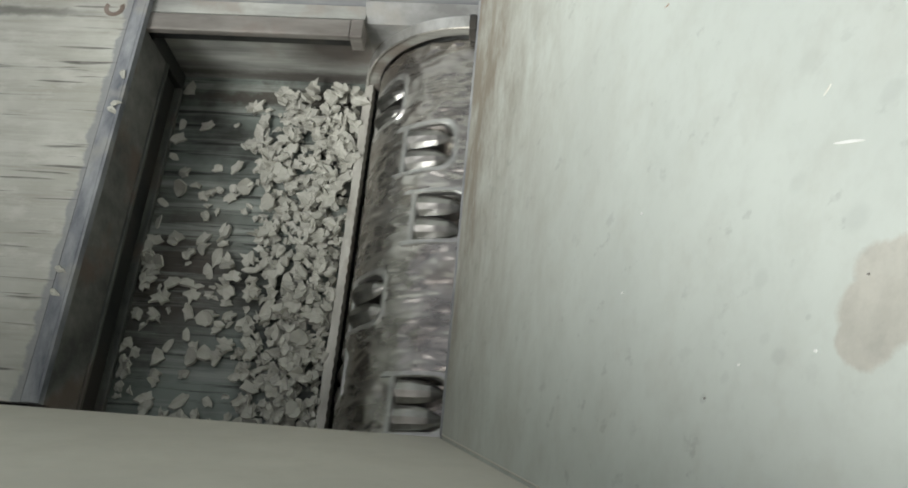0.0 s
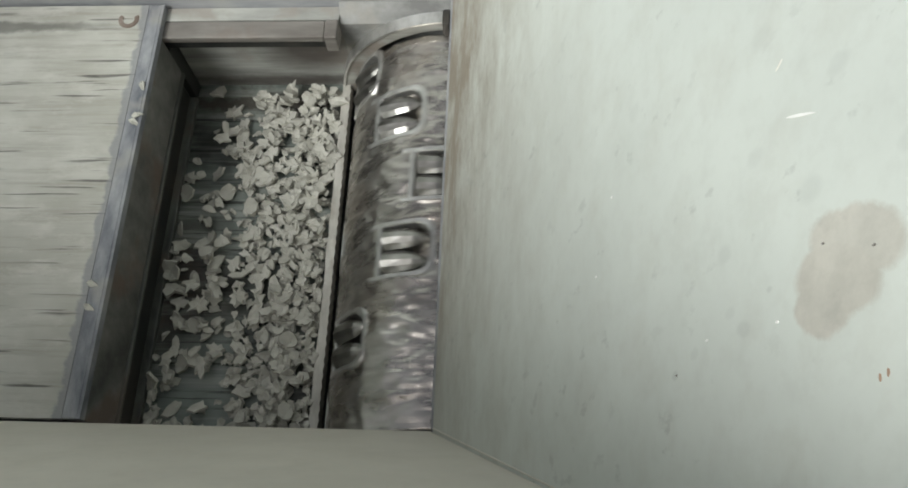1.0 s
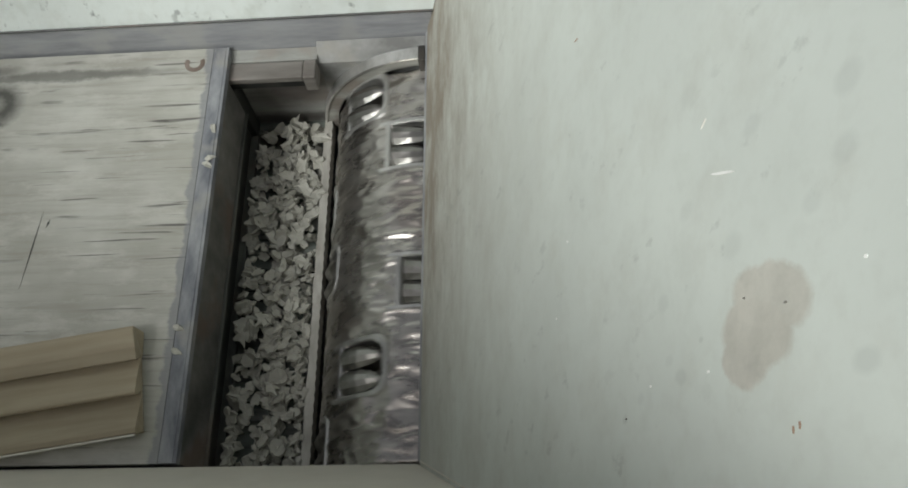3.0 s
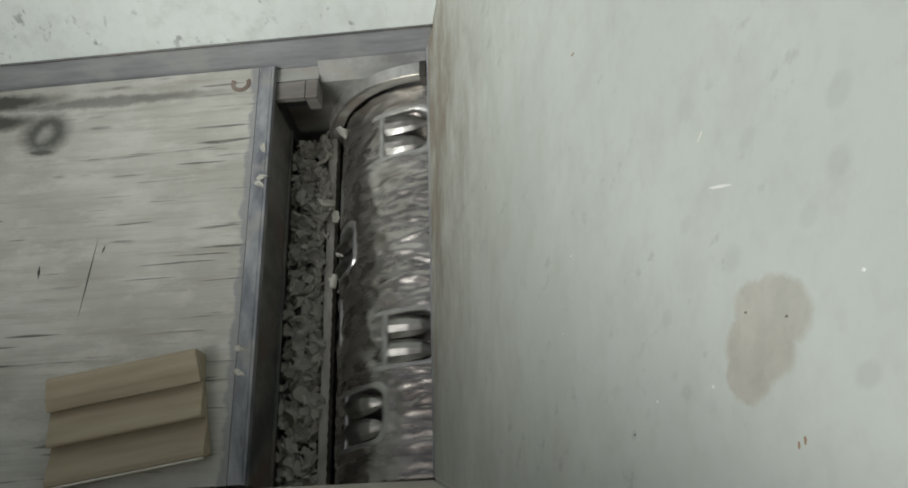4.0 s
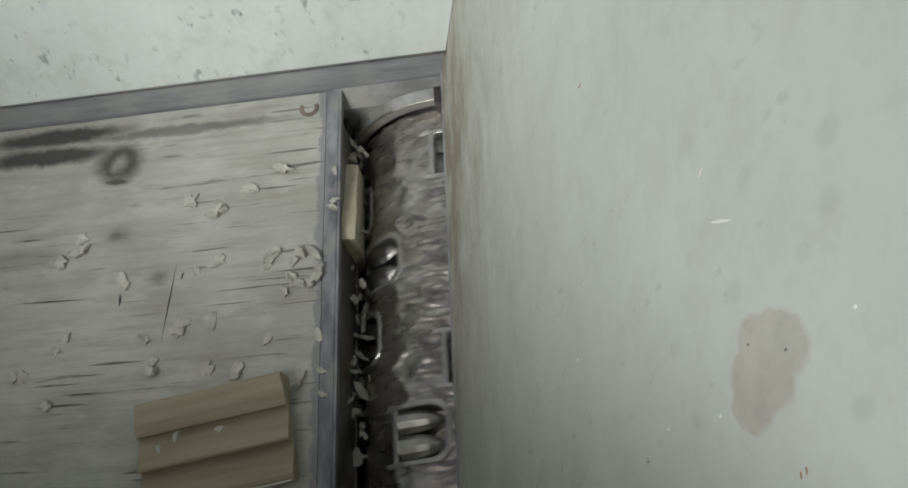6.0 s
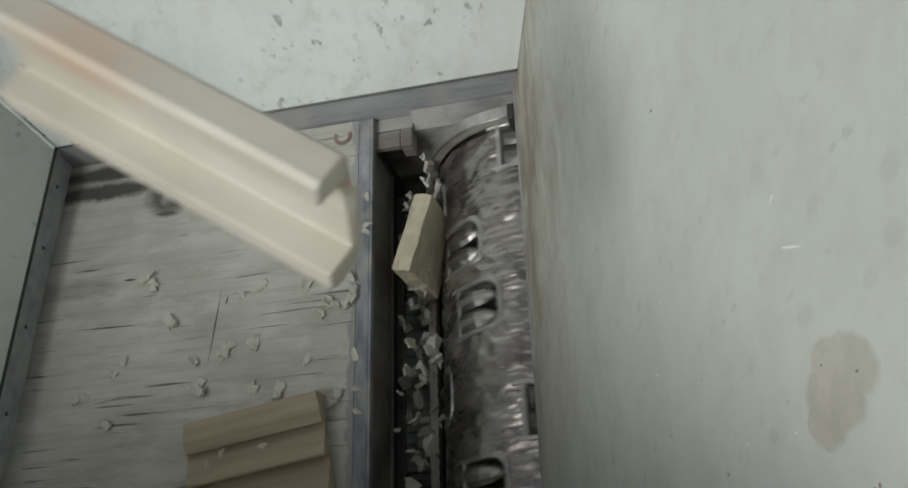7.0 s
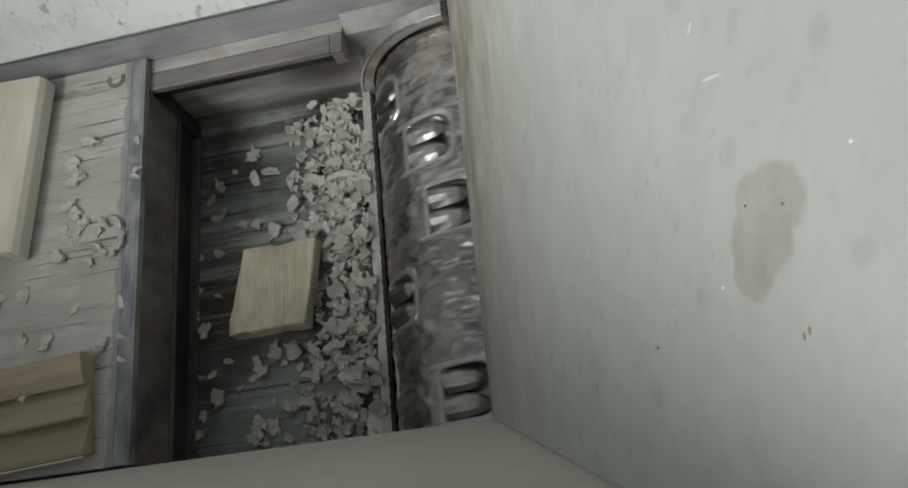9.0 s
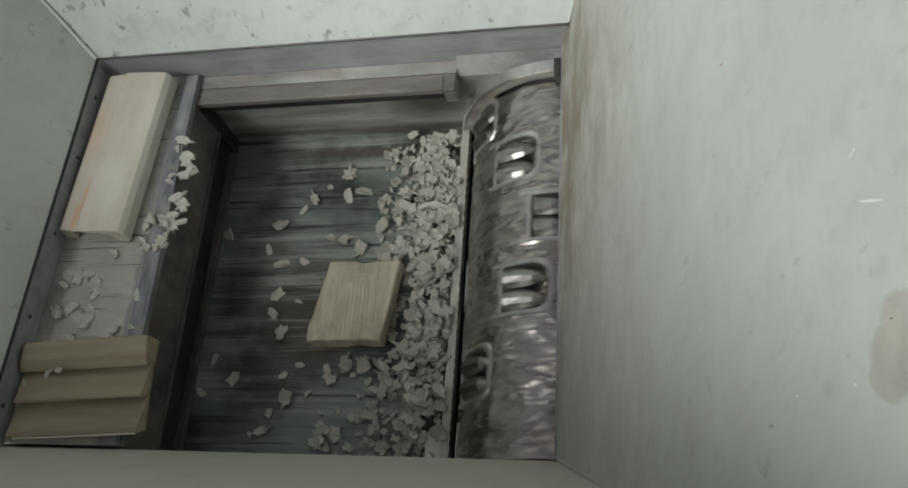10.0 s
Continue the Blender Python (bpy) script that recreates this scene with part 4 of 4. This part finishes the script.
def motions():
    walk(rotor, [(round(0.1 * k, 1), pose(0, 0, -0.21, 0, -SPIN * 0.1 * k, 0)) for k in range(101)])
    walk(ram, [(t, pose(x, 0, 0)) for t, x in FRONT])
    # the ribbed offcut drops on the chips, bounces on to the pusher and rides on it until the hopper wall stops it
    fall = [(0, (-2.3, -0.3, GROUND + 0.001), (0, 0, -65)), (1.4, (-2.3, -0.3, GROUND + 0.001), (0, 0, -65)), (1.8, (-1.7, -0.3, 1.8), (50, 0, -65)), (2.15, (-0.75, 0.05, 1.25), (90, 0, -65)), (2.3, (-0.296, 0.347, 0.50), (90, 0, -65)), (2.4, (-0.198, 0.447, 0.25), (90, 0, -65)),
            (2.5, (-0.203, 0.562, -0.06), (85, 0, -62)), (2.6, (-0.398, 0.576, 0.05), (40, 0, -5)), (2.7, (-0.508, 0.413, 0.05), (18, 0, 28)), (2.9, (-0.53, 0.20, 0.02), (4, 0, 14))]
    rows = [(t, pose(*p, *a)) for t, p, a in fall]
    for t, x in FRONT:
        if t > 2.9:
            rows.append((t, pose(max(x - 0.178, -0.780), 0.106 if t < 9 else 0.096, RT + 0.001, 0, 0, 8.5 if t < 9 else 3.5)))
    walk(board_a, rows)
    # the narrow offcut falls into the gap and is pulled under
    walk(board_d, [(t, pose(*p, *a)) for t, p, a in (
        (0, (-2.3, 0.05, GROUND + 0.001), (0, 0, 0)), (3.3, (-2.3, 0.05, GROUND + 0.001), (0, 0, 0)), (3.7, (-1.6, 0.1, 1.9), (0, 40, 0)), (4.05, (-0.70, 0.33, 0.95), (0, 55, -3)), (4.2, (-0.345, 0.409, 0.40), (0, 60, -5)), (4.3, (-0.172, 0.444, 0.20), (10, 35, -12)),
        (4.4, (-0.154, 0.452, -0.02), (10, 70, 0)), (4.5, (-0.188, 0.522, -0.06), (0, 78, 0)), (4.6, (-0.183, 0.52, -0.07), (0, 80, 0)), (4.8, (-0.176, 0.52, -0.12), (5, 84, 0)),
        (5.0, (-0.196, 0.47, -0.24), (8, 90, 0)), (5.2, (-0.2, 0.47, -0.34), (8, 90, 0)), (10, (-0.2, 0.47, -0.34), (8, 90, 0)))])
    # the channel board is thrown in, glances off the rotor and settles against the hopper wall
    flips = ((0, (-2.3, 0.4, GROUND + 0.001), (0, 0, 66), 0), (6.1, (-2.3, 0.4, GROUND + 0.001), (0, 0, 66), 0), (6.3, (-2.2, 0.35, 0.9), (10, -15, 63), 60), (6.5, (-1.9, 0.2, 1.9), (20, -30, 60), 120),
             (6.8, (-0.62, 0.05, 1.12), (42, -58, 42), 180), (6.9, (-0.27, 0.10, 0.93), (42, -62, 38), 180), (7.0, (-0.152, 0.183, 0.798), (35, -72, 23), 180), (7.1, (-0.237, 0.45, 0.10), (8, -24, 52), 170),
             (7.2, (-0.308, 0.409, 0.13), (0, 0, 45), 150), (7.3, (-0.679, 0.53, 0.15), (0, 20, 40), 90), (7.4, (-0.88, 0.44, 0.23), (0, 34, 37), 40), (7.5, (-0.905, 0.43, 0.25), (0, 42, 33), 0),
             (7.6, (-0.791, 0.559, 0.1), (0, 45, 25), 0), (7.7, (-0.82, 0.57, 0.08), (0, 62, 8), 0), (7.8, (-0.812, 0.57, 0.075), (0, 68, -4), 0), (7.9, (-0.808, 0.54, 0.006), (0, 8, -5), 0),
             (8.0, (-0.808, 0.54, -0.003), (0, 0, -4), 0), (10, (-0.817, 0.54, -0.003), (0, 0, -4), 0))
    walk(board_b, [(t, pose(*p, *a) @ pose(0, 0, 0.02) @ pose(0, 0, 0, 0, roll, 0) @ pose(0, 0, -0.02)) for t, p, a, roll in flips])
    # the broken piece stands in the gap, then topples flat on the chips
    walk(board_c, [(t, pose(*p, *a)) for t, p, a in (
        (0, (-2.3, 0.8, GROUND + 0.001), (0, 0, 0)), (4.9, (-2.3, 0.8, GROUND + 0.001), (0, 0, 0)), (5.3, (-1.6, 0.7, 1.9), (0, 60, 0)), (5.55, (-0.70, 0.50, 0.95), (0, 75, 0)), (5.8, (-0.20, 0.45, 0.2), (0, 80, 0)), (6.1, (-0.195, 0.54, -0.15), (0, 98, 0)), (6.5, (-0.197, 0.55, -0.155), (0, 98, 0)),
        (7.0, (-0.205, 0.49, -0.09), (12, 84, 0)), (7.5, (-0.285, 0.352, -0.13), (0, 106, 0)), (7.6, (-0.27, 0.34, -0.115), (0, 78, 6)), (7.7, (-0.262, 0.325, -0.115), (0, 72, -8)), (7.8, (-0.283, 0.328, -0.13), (0, 104, 6)), (8.0, (-0.285, 0.328, -0.13), (0, 106, 12)), (8.1, (-0.285, 0.32, -0.12), (0, 88, 8)),
        (8.2, (-0.285, 0.29, -0.13), (0, 32, 0)), (8.3, (-0.345, 0.305, -0.165), (0, 12, 0)), (8.4, (-0.391, 0.312, -0.196), (0, 0, 0)), (10, (-0.391, 0.312, -0.196), (0, 0, 0)))])
    # the heaps thin out as the pusher closes in, and build up again as it draws back
    walk(heap_mid, [(0, pose(0, 0, 0)), (2.4, pose(0, 0, 0)), (3.1, pose(0.02, 0, -0.05)), (4, pose(0.03, 0, -0.06)), (7.3, pose(0.03, 0, -0.06)), (8.0, pose(0, 0, -0.03)), (8.6, pose(0, 0, -0.012)), (10, pose(0, 0, -0.011))])
    walk(heap_rotor, [(0, pose(0, 0, 0)), (4.0, pose(0, 0, 0)), (4.5, pose(0.005, 0, -0.02)), (5.0, pose(0.005, 0, -0.07)), (6.9, pose(0, 0, -0.06)), (7.5, pose(0, 0, -0.03)), (8.0, pose(0, 0, -0.018)), (8.6, pose(0, 0, -0.006)), (10, pose(0, 0, -0.005))])
    for ob, rows in CHIPS:
        clean, last = [], -1.0
        for t, x, y, z, r in rows:
            if t > last + 0.05:
                clean.append((t, pose(x, y, z, *r)))
                last = t
        walk(ob, clean)


motions()
